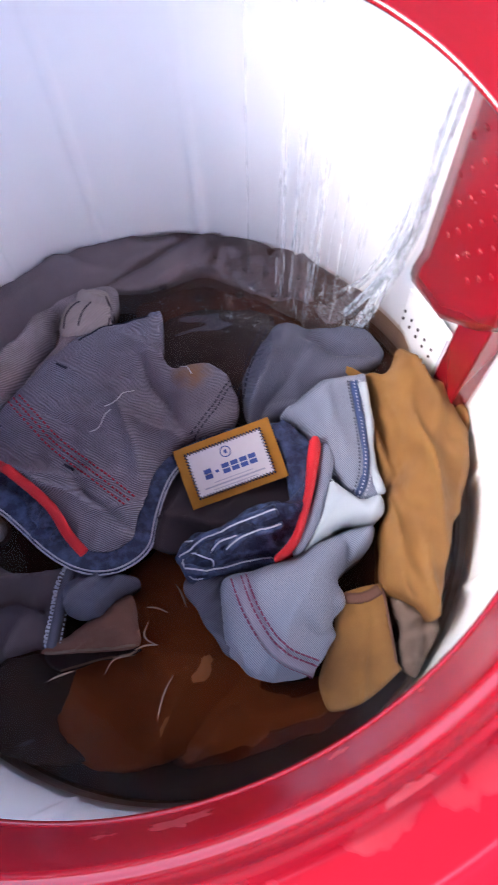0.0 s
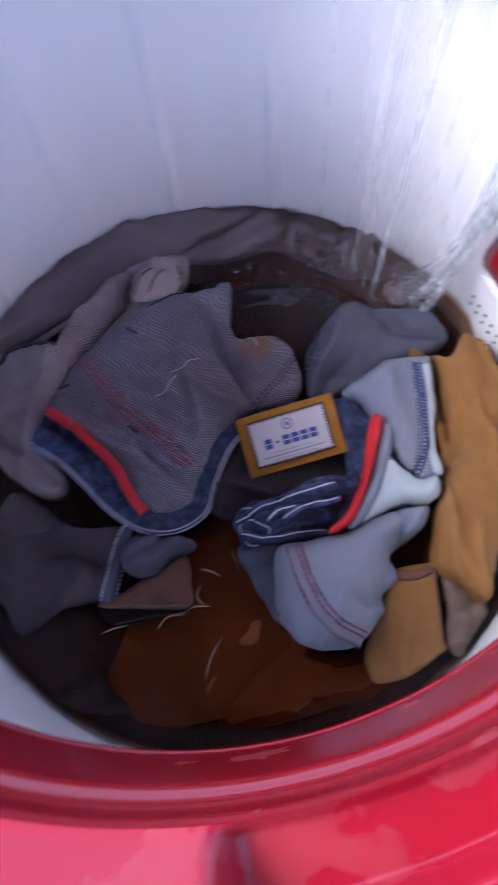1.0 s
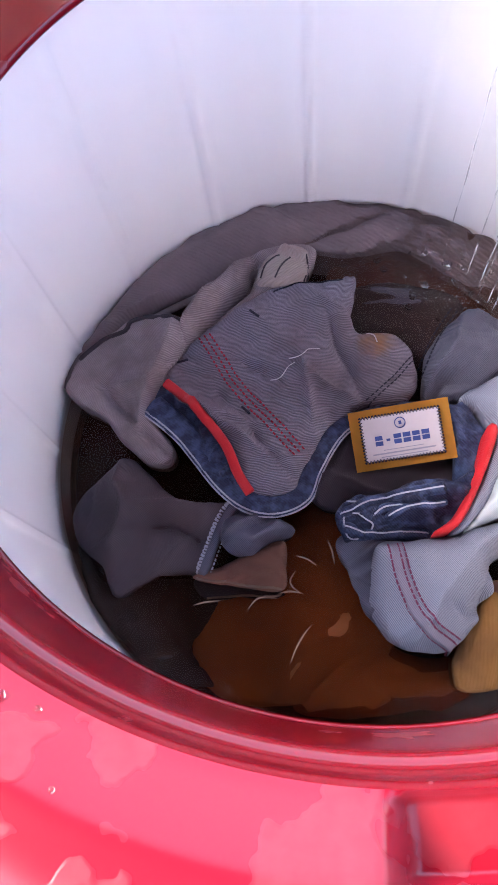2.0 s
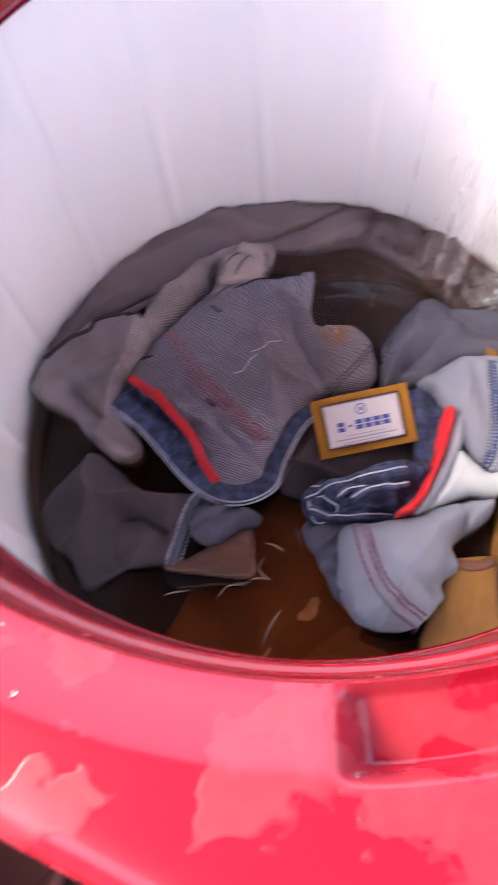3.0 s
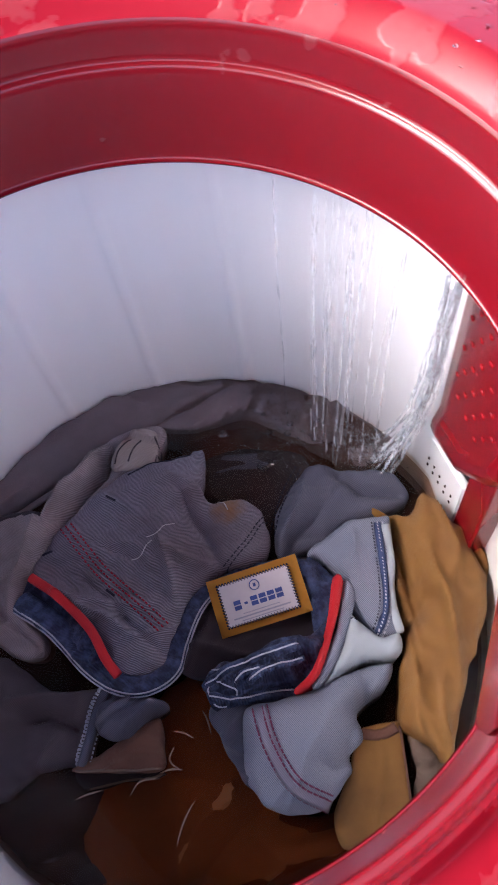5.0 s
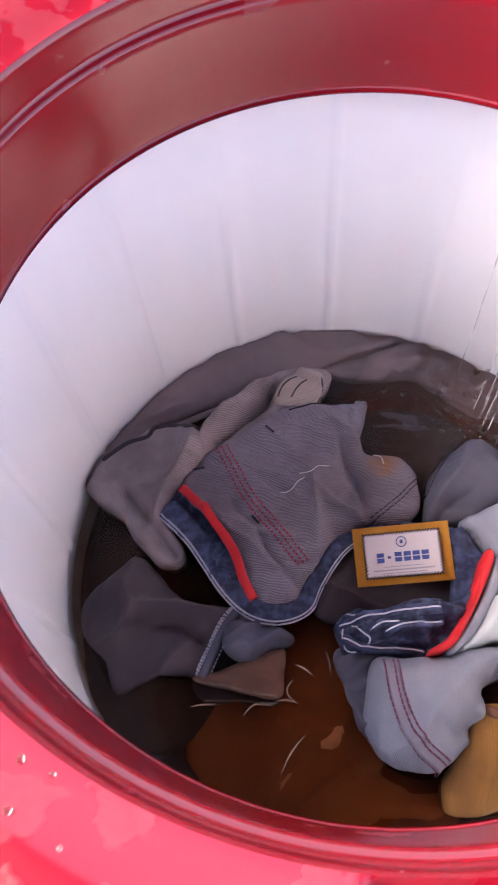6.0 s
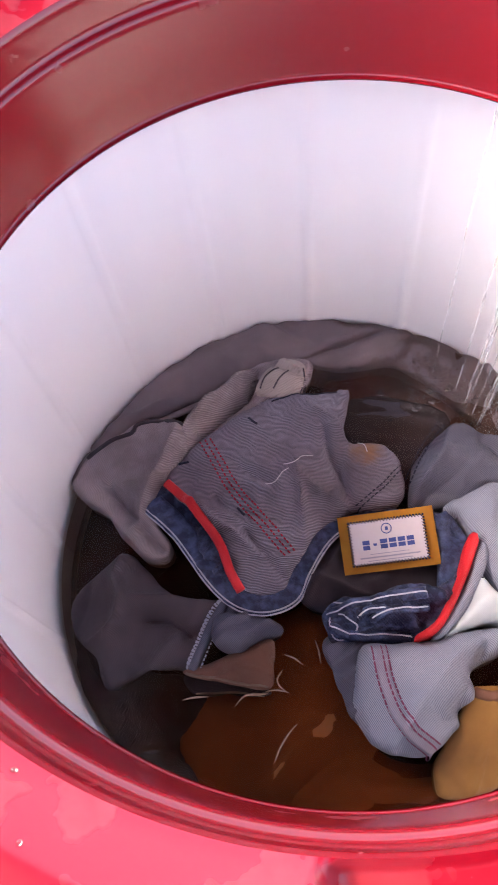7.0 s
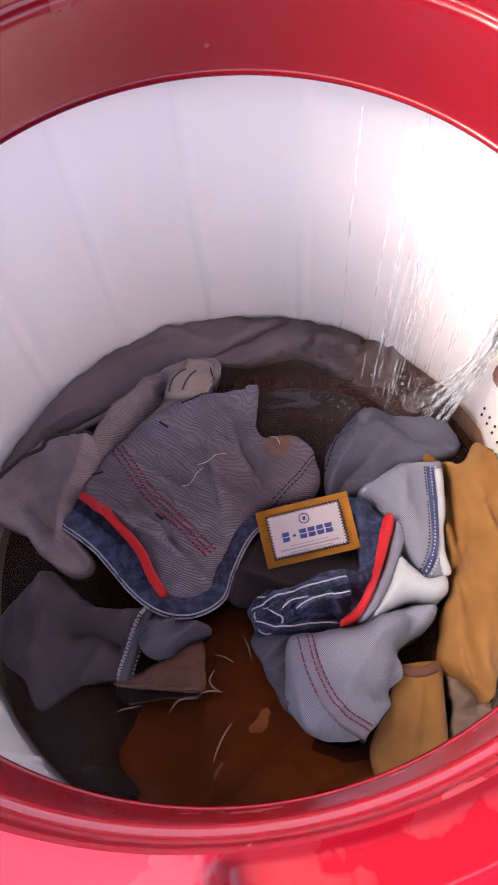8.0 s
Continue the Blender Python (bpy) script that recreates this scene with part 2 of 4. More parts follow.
def smooth_line(pts, step, closed):
    """Catmull-Rom through the points, resampled at about the given step."""
    p = [Vector(q) for q in pts]
    k, out = len(p), []
    for i in range(k if closed else k - 1):
        a, b, c, d = (p[(i + j) % k] if closed else p[min(max(i + j, 0), k - 1)] for j in (-1, 0, 1, 2))
        steps = max(1, round((c - b).length / step))
        for s in range(steps):
            t = s / steps
            out.append(0.5 * (2 * b + (c - a) * t + (2 * a - 5 * b + 4 * c - d) * t * t + (3 * b - a - 3 * c + d) * t ** 3))
    if not closed:
        out.append(p[-1])
    return out


def folds(x, y, seed, angle, scale, stretch=3.0):
    c, s = math.cos(radians(angle)), math.sin(radians(angle))
    u, v = (c * x + s * y) / stretch, -s * x + c * y
    u += 0.006 * noise.noise(Vector((x * 30, y * 30, seed + 3)))
    v += 0.006 * noise.noise(Vector((x * 30, y * 30, seed + 5)))
    a = noise.noise(Vector((u * scale, v * scale, seed)))
    b = noise.noise(Vector((u * scale * 2.3, v * scale * 2.3, seed + 9)))
    c = noise.noise(Vector((x * scale * 3.1, y * scale * 3.1, seed + 17)))
    return (1 - 3.2 * abs(a)) * 0.6 + b * 0.5 + (0.5 - abs(c)) * 0.45


def seg_distance(p, a, b):
    d = b - a
    t = max(0.0, min(1.0, (p - a).dot(d) / d.length_squared))
    return (p - a - d * t).length


def cloth(name, outline, z, mat, parent, puff=0.008, edge=0.012, slope=(0, 0), wrinkle=0.003, angle=0.0, scale=22, drop=0.02, seed=1.0, label="", step=0.0023, creases=7, deep=0.0035, ridges=(), ragged=0.0022):
    """A piece of rumpled cloth with a turned-down border; z is its height above the water, slope its rise per metre in x and y."""
    ring = [Vector((q.x, q.y)) + ragged * Vector((noise.noise(q * 70), noise.noise(q * 70 + Vector((5, 3, 1))))) for q in smooth_line([(*q, 0) for q in outline], step, True)]
    n = len(ring)
    rx, ry = np.array([q.x for q in ring]), np.array([q.y for q in ring])
    cx, cy = rx.mean(), ry.mean()
    gx, gy = np.meshgrid(np.arange(rx.min(), rx.max(), step), np.arange(ry.min(), ry.max(), step * 0.9))
    gx = gx + (np.arange(gx.shape[0]) % 2)[:, None] * step * 0.5
    q = np.stack([gx.ravel(), gy.ravel()], 1)
    inside = np.zeros(len(q), bool)
    near = np.full(len(q), 9.0)
    for i in range(n):
        x0, y0, x1, y1 = rx[i], ry[i], rx[(i + 1) % n], ry[(i + 1) % n]
        cross = (y0 > q[:, 1]) != (y1 > q[:, 1])
        with np.errstate(divide="ignore", invalid="ignore"):
            inside ^= cross & (q[:, 0] < (x1 - x0) * (q[:, 1] - y0) / (y1 - y0 + 1e-12) + x0)
        near = np.minimum(near, np.hypot(q[:, 0] - x0, q[:, 1] - y0))
    keep = inside & (near > step * 0.6)
    verts = ring + [Vector(v) for v in q[keep]]
    dist = [0.0] * n + list(near[keep])
    co, _, faces, _, _, _ = delaunay_2d_cdt(verts, [(i, (i + 1) % n) for i in range(n)], [list(range(n))], 1, 1e-6)
    rng = random.Random(int(seed * 13))
    lines = []
    for _ in range(creases):
        a = radians(angle + rng.gauss(0, 28))
        lines.append((rng.uniform(rx.min(), rx.max()), rng.uniform(ry.min(), ry.max()), math.cos(a), math.sin(a), rng.uniform(0.0018, 0.0045), rng.uniform(0.015, 0.05), 2.7 * deep * rng.uniform(0.4, 1.0) * rng.choice((1, 1, -0.8))))
    bm = bmesh.new()
    made = []
    for i, v in enumerate(co):
        d = min(1.0, (dist[i] if i < len(dist) else 0.0) / edge)
        rise = puff * math.sqrt(max(0.0, 1 - (1 - d) ** 2))
        w = 1.7 * wrinkle * folds(v.x, v.y, seed, angle, scale) * (0.6 + 0.4 * d)
        w += wrinkle * 0.25 * noise.noise(Vector((v.x * 130, v.y * 130, seed)))
        for x0, y0, ca, sa, wide, long, high in lines:
            u, t = (v.x - x0) * ca + (v.y - y0) * sa, (v.y - y0) * ca - (v.x - x0) * sa
            t += 0.004 * noise.noise(Vector((u * 40, x0 * 90, seed)))
            w += high * math.exp(-abs(t) / wide) * math.exp(-(u / long) ** 2)
        for path, wide, high in ridges:
            gap = min(seg_distance(v, Vector(a), Vector(b)) for a, b in zip(path, path[1:]))
            w += high * math.exp(-gap / wide)
        made.append(bm.verts.new((v.x, v.y, z - puff * 0.6 + rise + w + slope[0] * (v.x - cx) + slope[1] * (v.y - cy))))
    for f in faces:
        bm.faces.new([made[i] for i in f])
    rim = [e for e in bm.edges if len(e.link_faces) == 1]
    grown = bmesh.ops.extrude_edge_only(bm, edges=rim)["geom"]
    for v in grown:
        if isinstance(v, bmesh.types.BMVert):
            w = Vector((cx, cy, v.co.z)) - v.co
            v.co += w.normalized() * 0.003 + Vector((0, 0, -drop))
    ob = part(name, bm, mat, parent, label)
    return ob


def tube(bm, line, r, sides=6, flat=1.0):
    """A round or flattened strip along a line of points."""
    rows = []
    for i, p in enumerate(line):
        t = (line[min(i + 1, len(line) - 1)] - line[max(i - 1, 0)]).normalized()
        side = t.cross(Vector((0, 0, 1))).normalized()
        up = side.cross(t)
        w = r(i / len(line)) if callable(r) else r
        rows.append([bm.verts.new(p + side * math.cos(a) * w + up * math.sin(a) * w * flat) for a in (math.tau * k / sides for k in range(sides))])
    for a, b in zip(rows, rows[1:]):
        for k in range(sides):
            bm.faces.new((a[k], a[(k + 1) % sides], b[(k + 1) % sides], b[k]))
    bm.faces.new(rows[0][::-1])
    bm.faces.new(rows[-1])


def on_cloth(ob, x, y, above=0.0005):
    """The point on a piece of cloth at (x, y)."""
    ok, p, _, _ = ob.ray_cast(Vector((x, y, 1)), Vector((0, 0, -1)))
    return Vector((x, y, (p.z if ok else 0.003) + above))


def strip_on(name, ob, path, r, mat, parent, flat=0.5, above=0.0004, label="", step=0.003, shift=0.0):
    line = smooth_line([(*q, 0) for q in path], step, False)
    if shift:
        line = [p + (line[min(i + 1, len(line) - 1)] - line[max(i - 1, 0)]).normalized().cross(Vector((0, 0, 1))) * shift for i, p in enumerate(line)]
    line = [on_cloth(ob, p.x, p.y, above) for p in line]
    bm = bmesh.new()
    tube(bm, line, r, 6, flat)
    return part(name, bm, mat, parent, label)


def stitches(name, ob, path, mat, parent, shift=0.0, length=0.0024, gap=0.0010, r=0.00065):
    """A row of separate thread stitches along a seam."""
    line = smooth_line([(*q, 0) for q in path], 0.0004, False)
    run, bm, seg = 0.0, bmesh.new(), []
    for a, b in zip(line, line[1:]):
        side = (b - a).normalized().cross(Vector((0, 0, 1))) * shift
        run += (b - a).length
        if run % (length + gap) < length:
            seg.append(on_cloth(ob, a.x + side.x, a.y + side.y, 0.0012))
        elif seg:
            if len(seg) > 2:
                tube(bm, [seg[0], seg[len(seg) // 2], seg[-1]], r, 5)
            seg = []
    return part(name, bm, mat, parent)


def box(bm, x0, x1, y0, y1, z0, z1, bevel=0.0):
    g = bmesh.ops.create_cube(bm, size=1.0, matrix=Matrix.LocRotScale(((x0 + x1) / 2, (y0 + y1) / 2, (z0 + z1) / 2), None, (x1 - x0, y1 - y0, z1 - z0)))
    if bevel:
        bmesh.ops.bevel(bm, geom=list({e for v in g["verts"] for e in v.link_edges}), offset=bevel, segments=3, profile=0.6, affect="EDGES")


def revolve(bm, profile, n=128, a0=0.0, a1=math.tau):
    full = abs(a1 - a0 - math.tau) < 1e-6
    rows = [[bm.verts.new((r * math.cos(a), r * math.sin(a), z)) for r, z in profile] for a in (a0 + (a1 - a0) * i / n for i in range(n if full else n + 1))]
    for i in range(n):
        a, b = rows[i], rows[(i + 1) % len(rows)]
        for k in range(len(profile) - 1):
            bm.faces.new((a[k], b[k], b[k + 1], a[k + 1]))


# ---- the washing machine ----
TURN = -31.0  # the machine stands askew
CHORD_A, CHORD_B = Vector((0.178, -0.024)), Vector((0.104, -0.146))
RIM, DECK = 0.314, 0.346
LEFT, RIGHT, FRONT, BACK = -0.232, 0.50, -0.232, 0.235


def to_machine(x, y):
    c, s = math.cos(radians(-TURN)), math.sin(radians(-TURN))
    return c * x - s * y, s * x + c * y


def from_machine(u, v):
    c, s = math.cos(radians(TURN)), math.sin(radians(TURN))
    return c * u - s * v, s * u + c * v


def rounded_rect(x0, x1, y0, y1, r, seg=8):
    out = []
    for cx, cy, a in ((x1 - r, y1 - r, 0), (x0 + r, y1 - r, 90), (x0 + r, y0 + r, 180), (x1 - r, y0 + r, 270)):
        out += [(cx + r * math.cos(radians(a + 90 * k / seg)), cy + r * math.sin(radians(a + 90 * k / seg))) for k in range(seg + 1)]
    return out


def smoothstep(a, b, x):
    t = min(1.0, max(0.0, (x - a) / (b - a)))
    return t * t * (3 - 2 * t)


def collar_ring(inner, outer):
    """The moulded funnel round the mouth with its ledge and bead, and the deck round it that rises outwards, with a sunken recess at the front."""
    profile = [(0.1752, 0.2595), (0.1756, 0.2585), (0.1766, 0.264), (0.1775, 0.280), (0.1792, 0.300), (0.1800, 0.308), (0.1806, 0.3115), (0.1815, 0.3132), (0.1828, 0.3138),
               (0.1838, 0.3145), (0.1843, 0.318), (0.1848, 0.326), (0.1853, 0.3302), (0.1860, 0.3325), (0.1870, 0.3338), (0.1884, 0.3345), (0.1898, 0.3352),
               (0.1912, 0.3362), (0.1935, 0.3378), (0.197, 0.3402), (0.201, 0.3428), (0.2040, 0.3445), (0.2052, 0.3451), (0.2062, 0.3455), (0.2072, 0.3458), (0.2082, 0.3459), (0.2092, 0.346), (0.2150, DECK)]
    n, cut = 720, 14
    rows = []
    for i in range(n):
        a = math.tau * i / n
        deg = math.degrees(a)
        deg -= 360 if deg > 180 else 0
        sink = smoothstep(-97.0, -94.2, deg) * (1 - smoothstep(-61.0, -59.6, deg))
        row = []
        for k, (r, z) in enumerate(profile):
            s = sink * smoothstep(0.1868, 0.1900, r) * (1 - smoothstep(0.2050, 0.2085, r))
            p = (r * math.cos(a), r * math.sin(a), z + min(0.0, 0.3275 - z) * s)
            row.append((inner.verts.new(p) if k <= cut else None, outer.verts.new(p) if k >= cut else None))
        rows.append(row)
    for i in range(n):
        a, b = rows[i], rows[(i + 1) % n]
        for k in range(len(profile) - 1):
            side, bm = (0, inner) if k < cut else (1, outer)
            bm.faces.new((a[k][side], b[k][side], b[k + 1][side], a[k + 1][side]))


def build_machine():
    root = thing("washing_machine", "red plastic twin-tub washing machine with its lid off, wet deck", "washing machine")
    # deck and collar
    inner, bm = bmesh.new(), bmesh.new()
    collar_ring(inner, bm)
    part("collar", inner, RED_SHADED, root, "glossy red moulded funnel collar with a rounded bead")
    n = 720
    hole = [Vector((0.215 * math.cos(math.tau * i / n), 0.215 * math.sin(math.tau * i / n))) for i in range(n)]
    levels = [(0.0, DECK), (0.003, DECK - 0.0008), (0.006, DECK - 0.003), (0.0085, DECK - 0.007), (0.0095, DECK - 0.012), (0.0098, DECK - 0.055)]
    rings = [[Vector(from_machine(*q)) for q in rounded_rect(LEFT + 0.01 - d, RIGHT - 0.01 + d, FRONT + 0.01 - d, BACK - 0.01 + d, 0.03 + d)] for d, _ in levels]
    k = len(rings[0])
    spin = [Vector(from_machine(0.35 + 0.105 * math.cos(math.tau * i / 64), 0.0 + 0.105 * math.sin(math.tau * i / 64))) for i in range(64)]
    co = rings[0] + hole + spin
    edges = [(i, (i + 1) % k) for i in range(k)] + [(k + i, k + (i + 1) % n) for i in range(n)] + [(k + n + i, k + n + (i + 1) % 64) for i in range(64)]
    flat, _, faces, _, _, _ = delaunay_2d_cdt(co, edges, [], 2, 1e-6)
    vs = [bm.verts.new((v.x, v.y, DECK)) for v in flat]
    for f in faces:
        mid = sum((flat[i] for i in f), Vector((0, 0))) / len(f)
        if mid.length > 0.21499:
            bm.faces.new([vs[i] for i in f])
    last = vs[:k]
    for ring, (_, z) in zip(rings[1:], levels[1:]):
        nxt = [bm.verts.new((q.x, q.y, z)) for q in ring]
        for i in range(k):
            bm.faces.new((last[i], last[(i + 1) % k], nxt[(i + 1) % k], nxt[i]))
        last = nxt
    part("deck", bm, RED, root, "wet red plastic deck blotched with dried soap")
    # flat shelf and wall across the mouth in front of the filter
    bm = bmesh.new()
    d = (CHORD_B - CHORD_A).normalized()
    side = Vector((-d.y, d.x))
    if side.dot(CHORD_A) < 0:
        side = -side
    mids = [CHORD_A + (CHORD_B - CHORD_A) * (i / 24) - side * 0.0008 * math.sin(math.pi * i / 24) for i in range(25)]
    prof = [(0.0015, 0.252), (0.0, 0.2535), (-0.0004, 0.258), (-0.0006, 0.285), (-0.0012, 0.305), (-0.0010, 0.3105), (0.0, 0.3135), (0.0018, 0.3148), (0.0036, 0.3135), (0.0046, 0.3120)]
    rows = [[bm.verts.new((p.x + side.x * o, p.y + side.y * o, z)) for o, z in prof] for p in mids]
    flat = []
    for i, p in enumerate(mids):
        lo = rows[i][-1].co
        flat.append([bm.verts.new(lo)])
        b = 0.1825
        q = Vector((lo.x, lo.y))
        t = -q.dot(side) + math.sqrt(max(0.0, q.dot(side) ** 2 + b * b - q.length_squared))
        for s in (0.34, 0.67, 1.0):
            e = q + side * max(t, 0.0) * s
            flat[i].append(bm.verts.new((e.x, e.y, 0.3120)))
    for grid in (rows, flat):
        for a, b in zip(grid, grid[1:]):
            for j in range(len(a) - 1):
                bm.faces.new((a[j], b[j], b[j + 1], a[j + 1]))
    part("filter_shelf", bm, RED_SHADED, root, "flat red shelf with a rounded lip across the mouth")
    # cabinet below the deck
    bm = bmesh.new()
    ring = [from_machine(*q) for q in rounded_rect(LEFT + 0.006, RIGHT - 0.006, FRONT + 0.006, BACK - 0.006, 0.03)]
    low = [bm.verts.new((x, y, 0.02 - WL)) for x, y in ring]
    high = [bm.verts.new((x, y, DECK - 0.045)) for x, y in ring]
    for i in range(len(ring)):
        bm.faces.new((low[i], low[(i + 1) % len(ring)], high[(i + 1) % len(ring)], high[i]))
    bm.faces.new(low)
    part("cabinet", bm, WHITE_PLASTIC, root, "white plastic cabinet")
    for u in (LEFT + 0.05, RIGHT - 0.05):
        for v in (FRONT + 0.05, BACK - 0.05):
            bm = bmesh.new()
            x, y = from_machine(u, v)
            bmesh.ops.create_cone(bm, cap_ends=True, segments=16, radius1=0.022, radius2=0.018, depth=0.024, matrix=Matrix.Translation((x, y, 0.012 - WL)))
            part("foot", bm, DARK_PLASTIC, root)
    # white wash tub with shallow vertical ribs
    bm = bmesh.new()
    n = 17 * 24
    zs = [0.262, 0.255, 0.20, 0.14, 0.08, 0.02, -0.04, -0.09, -0.13, -0.155, -0.168]
    rows = []
    for i in range(n):
        a = math.tau * i / n + radians(90.0)
        rel = ((i + 12) % 24 - 12) / 24 * 21.18
        rib = 0.0030 * math.exp(-(rel / 0.7) ** 2)
        row = []
        for z in zs:
            r = 0.2020 + 0.010 * z
            if z < -0.10:
                r -= 0.05 * ((-z - 0.10) / 0.068) ** 2
            r -= rib * (1 - smoothstep(0.17, 0.25, z))
            row.append(bm.verts.new((r * math.cos(a), r * math.sin(a), z)))
        rows.append(row)
    for i in range(n):
        a, b = rows[i], rows[(i + 1) % n]
        for k in range(len(zs) - 1):
            bm.faces.new((a[k], b[k], b[k + 1], a[k + 1]))
    bm.faces.new([row[-1] for row in rows])
    lid = [bm.verts.new((0.182 * math.cos(math.tau * i / n + radians(90)), 0.182 * math.sin(math.tau * i / n + radians(90)), 0.2625)) for i in range(n)]
    for i in range(n):
        bm.faces.new((rows[i][0], rows[(i + 1) % n][0], lid[(i + 1) % n], lid[i]))
    part("wash_tub", bm, TUB, root, "white plastic wash tub with faint vertical ribs")
    # lint filter
    panel = Vector((0.1895, 0.072))
    bm = bmesh.new()
    plan = [(0.1862, -0.009), (0.1868, 0.000), (0.1872, 0.030), (0.1880, 0.060), (0.1885, 0.071), (0.1935, 0.074), (0.203, 0.05), (0.206, 0.0), (0.203, -0.012), (0.188, -0.0125)]
    levels = [(0.262, 0.0, 0), (0.225, 0.0, 0.15), (0.17, 0.0, 0.6), (0.125, 0.0, 1), (0.115, 0.002, 1), (0.107, 0.0035, 1), (0.098, 0.0035, 1), (0.088, 0.001, 1), (0.082, -0.004, 1)]
    rows = []
    for z, o, share in levels:
        row = []
        for x, y in plan:
            tilt = share * (0.018 - y) * (1.9 if y < 0.018 else 0.57)
            row.append(bm.verts.new((x - (o if x < 0.19 else 0), y, z + tilt)))
        rows.append(row)
    for a, b in zip(rows, rows[1:]):
        for k in range(len(plan)):
            bm.faces.new((a[k], a[(k + 1) % len(plan)], b[(k + 1) % len(plan)], b[k]))
    bm.faces.new(rows[-1])
    filt = part("lint_filter", bm, RED_BOX, root, "red lint filter housing with a knobbly front")
    bm = bmesh.new()
    box(bm, 0.1885, 0.2045, -0.0095, 0.0165, -0.10, 0.135, 0.002)
    part("strut", bm, RED_BOX, filt)
    bm = bmesh.new()
    for k, (y0, y1) in enumerate([(0.017, 0.0785)]):
        q = [(0.1885, y0, 0.074), (0.1895, y1, 0.044), (0.1895, y1, -0.06), (0.1885, y0, -0.06)]
        f = [bm.verts.new(v) for v in q]
        g = [bm.verts.new((x + 0.006, y, z)) for x, y, z in q]
        bm.faces.new(f)
        bm.faces.new(g[::-1])
        for i in range(4):
            bm.faces.new((f[i], g[i], g[(i + 1) % 4], f[(i + 1) % 4]))
        bmesh.ops.bevel(bm, geom=bm.edges[:], offset=0.0015, segments=2, affect="EDGES")
    cover = part("filter_plate", bm, WHITE_PLASTIC, filt, "white slotted filter plate", smooth=False)
    slot = None
    for i in range(2):
        for j in range(5):
            bm = bmesh.new()
            if slot is None:
                box(bm, -0.0005, 0.0005, -0.0007, 0.0007, -0.0013, 0.0013, 0.0003)
                ob = slot = part("slot", bm, DARK_PLASTIC, cover)
            else:
                ob = new("slot", slot.data)
                ob.parent = cover
                bm.free()
            y = 0.028 + j * 0.010
            ob.location = (0.1884, y, 0.044 - i * 0.010 - (y - 0.017) * 0.45)
    knob = None
    for i in range(9):
        for j in range(5):
            y = -0.001 + j * 0.0150 + (0.0075 if i % 2 else 0)
            if y > 0.057 or y > 0.046 and i > 5:
                continue
            if knob is None:
                bm = bmesh.new()
                bmesh.ops.create_uvsphere(bm, u_segments=8, v_segments=5, radius=1.0, matrix=Matrix.Diagonal((0.0008, 0.0022, 0.0016, 1)))
                ob = knob = part("knob", bm, RED_BOX, filt)
            else:
                ob = new("knob", knob.data)
                ob.parent = filt
            ob.location = (0.1865 + max(y, 0) * 0.02, min(y, 0.068) + 0.008, 0.138 + i * 0.0140)
    # covered spin basket and the round inlet boss at the back
    bm = bmesh.new()
    x, y = from_machine(0.35, 0.0)
    revolve(bm, [(0.0001, DECK + 0.012), (0.05, DECK + 0.011), (0.085, DECK + 0.007), (0.102, DECK + 0.004), (0.108, DECK), (0.108, DECK - 0.004)], 64)
    bmesh.ops.translate(bm, verts=bm.verts, vec=(x, y, 0))
    part("spin_lid", bm, RED, root)
    bm = bmesh.new()
    revolve(bm, [(0.030, DECK - 0.001), (0.029, DECK + 0.002), (0.025, DECK + 0.003), (0.0225, DECK + 0.005), (0.0215, DECK + 0.030), (0.020, DECK + 0.033), (0.0001, DECK + 0.033)], 48)
    bmesh.ops.translate(bm, verts=bm.verts, vec=(0.241, 0.070, 0))
    part("inlet_boss", bm, RED, root, "round red boss standing on the deck")
    return root


build_machine()


# ---- the clothes in the tub: plan outlines in metres from the tub's axis ----
CHARCOAL = [(-0.198, 0.059), (-0.185, 0.085), (-0.163, 0.116), (-0.132, 0.151), (-0.101, 0.174), (-0.071, 0.189), (-0.008, 0.202), (0.034, 0.198), (0.089, 0.183), (0.140, 0.158), (0.170, 0.128), (0.178, 0.091), (0.142, 0.084), (0.104, 0.118), (0.065, 0.150), (0.028, 0.150), (-0.013, 0.158), (-0.061, 0.143), (-0.103, 0.128), (-0.145, 0.109), (-0.176, 0.075)]
PANEL = [(-0.118, 0.058), (-0.092, 0.089), (-0.061, 0.109), (-0.029, 0.123), (0.016, 0.124), (0.025, 0.120), (0.019, 0.082), (0.044, 0.076), (0.057, 0.063), (0.058, 0.035), (0.044, 0.024), (0.011, 0.022), (-0.012, 0.001), (-0.026, -0.018), (-0.033, -0.034), (-0.048, -0.037), (-0.066, -0.032), (-0.077, -0.003), (-0.095, 0.026)]
LEG_A = [(-0.188, 0.054), (-0.178, 0.080), (-0.157, 0.093), (-0.135, 0.104), (-0.102, 0.099), (-0.101, 0.084), (-0.108, 0.071), (-0.117, 0.057), (-0.128, 0.031), (-0.115, 0.008), (-0.121, -0.004), (-0.141, 0.004), (-0.162, 0.033)]
LEG_B = [(-0.104, 0.101), (-0.096, 0.115), (-0.073, 0.132), (-0.053, 0.148), (-0.025, 0.158), (-0.001, 0.153), (-0.010, 0.130), (-0.029, 0.123), (-0.061, 0.106), (-0.091, 0.088), (-0.109, 0.070), (-0.115, 0.069), (-0.104, 0.091)]
PALE = [(-0.0467, 0.1247), (-0.0414, 0.1401), (-0.0303, 0.1504), (-0.0174, 0.1532), (-0.0074, 0.1471), (-0.0083, 0.1337), (-0.0126, 0.1213), (-0.0281, 0.1212)]
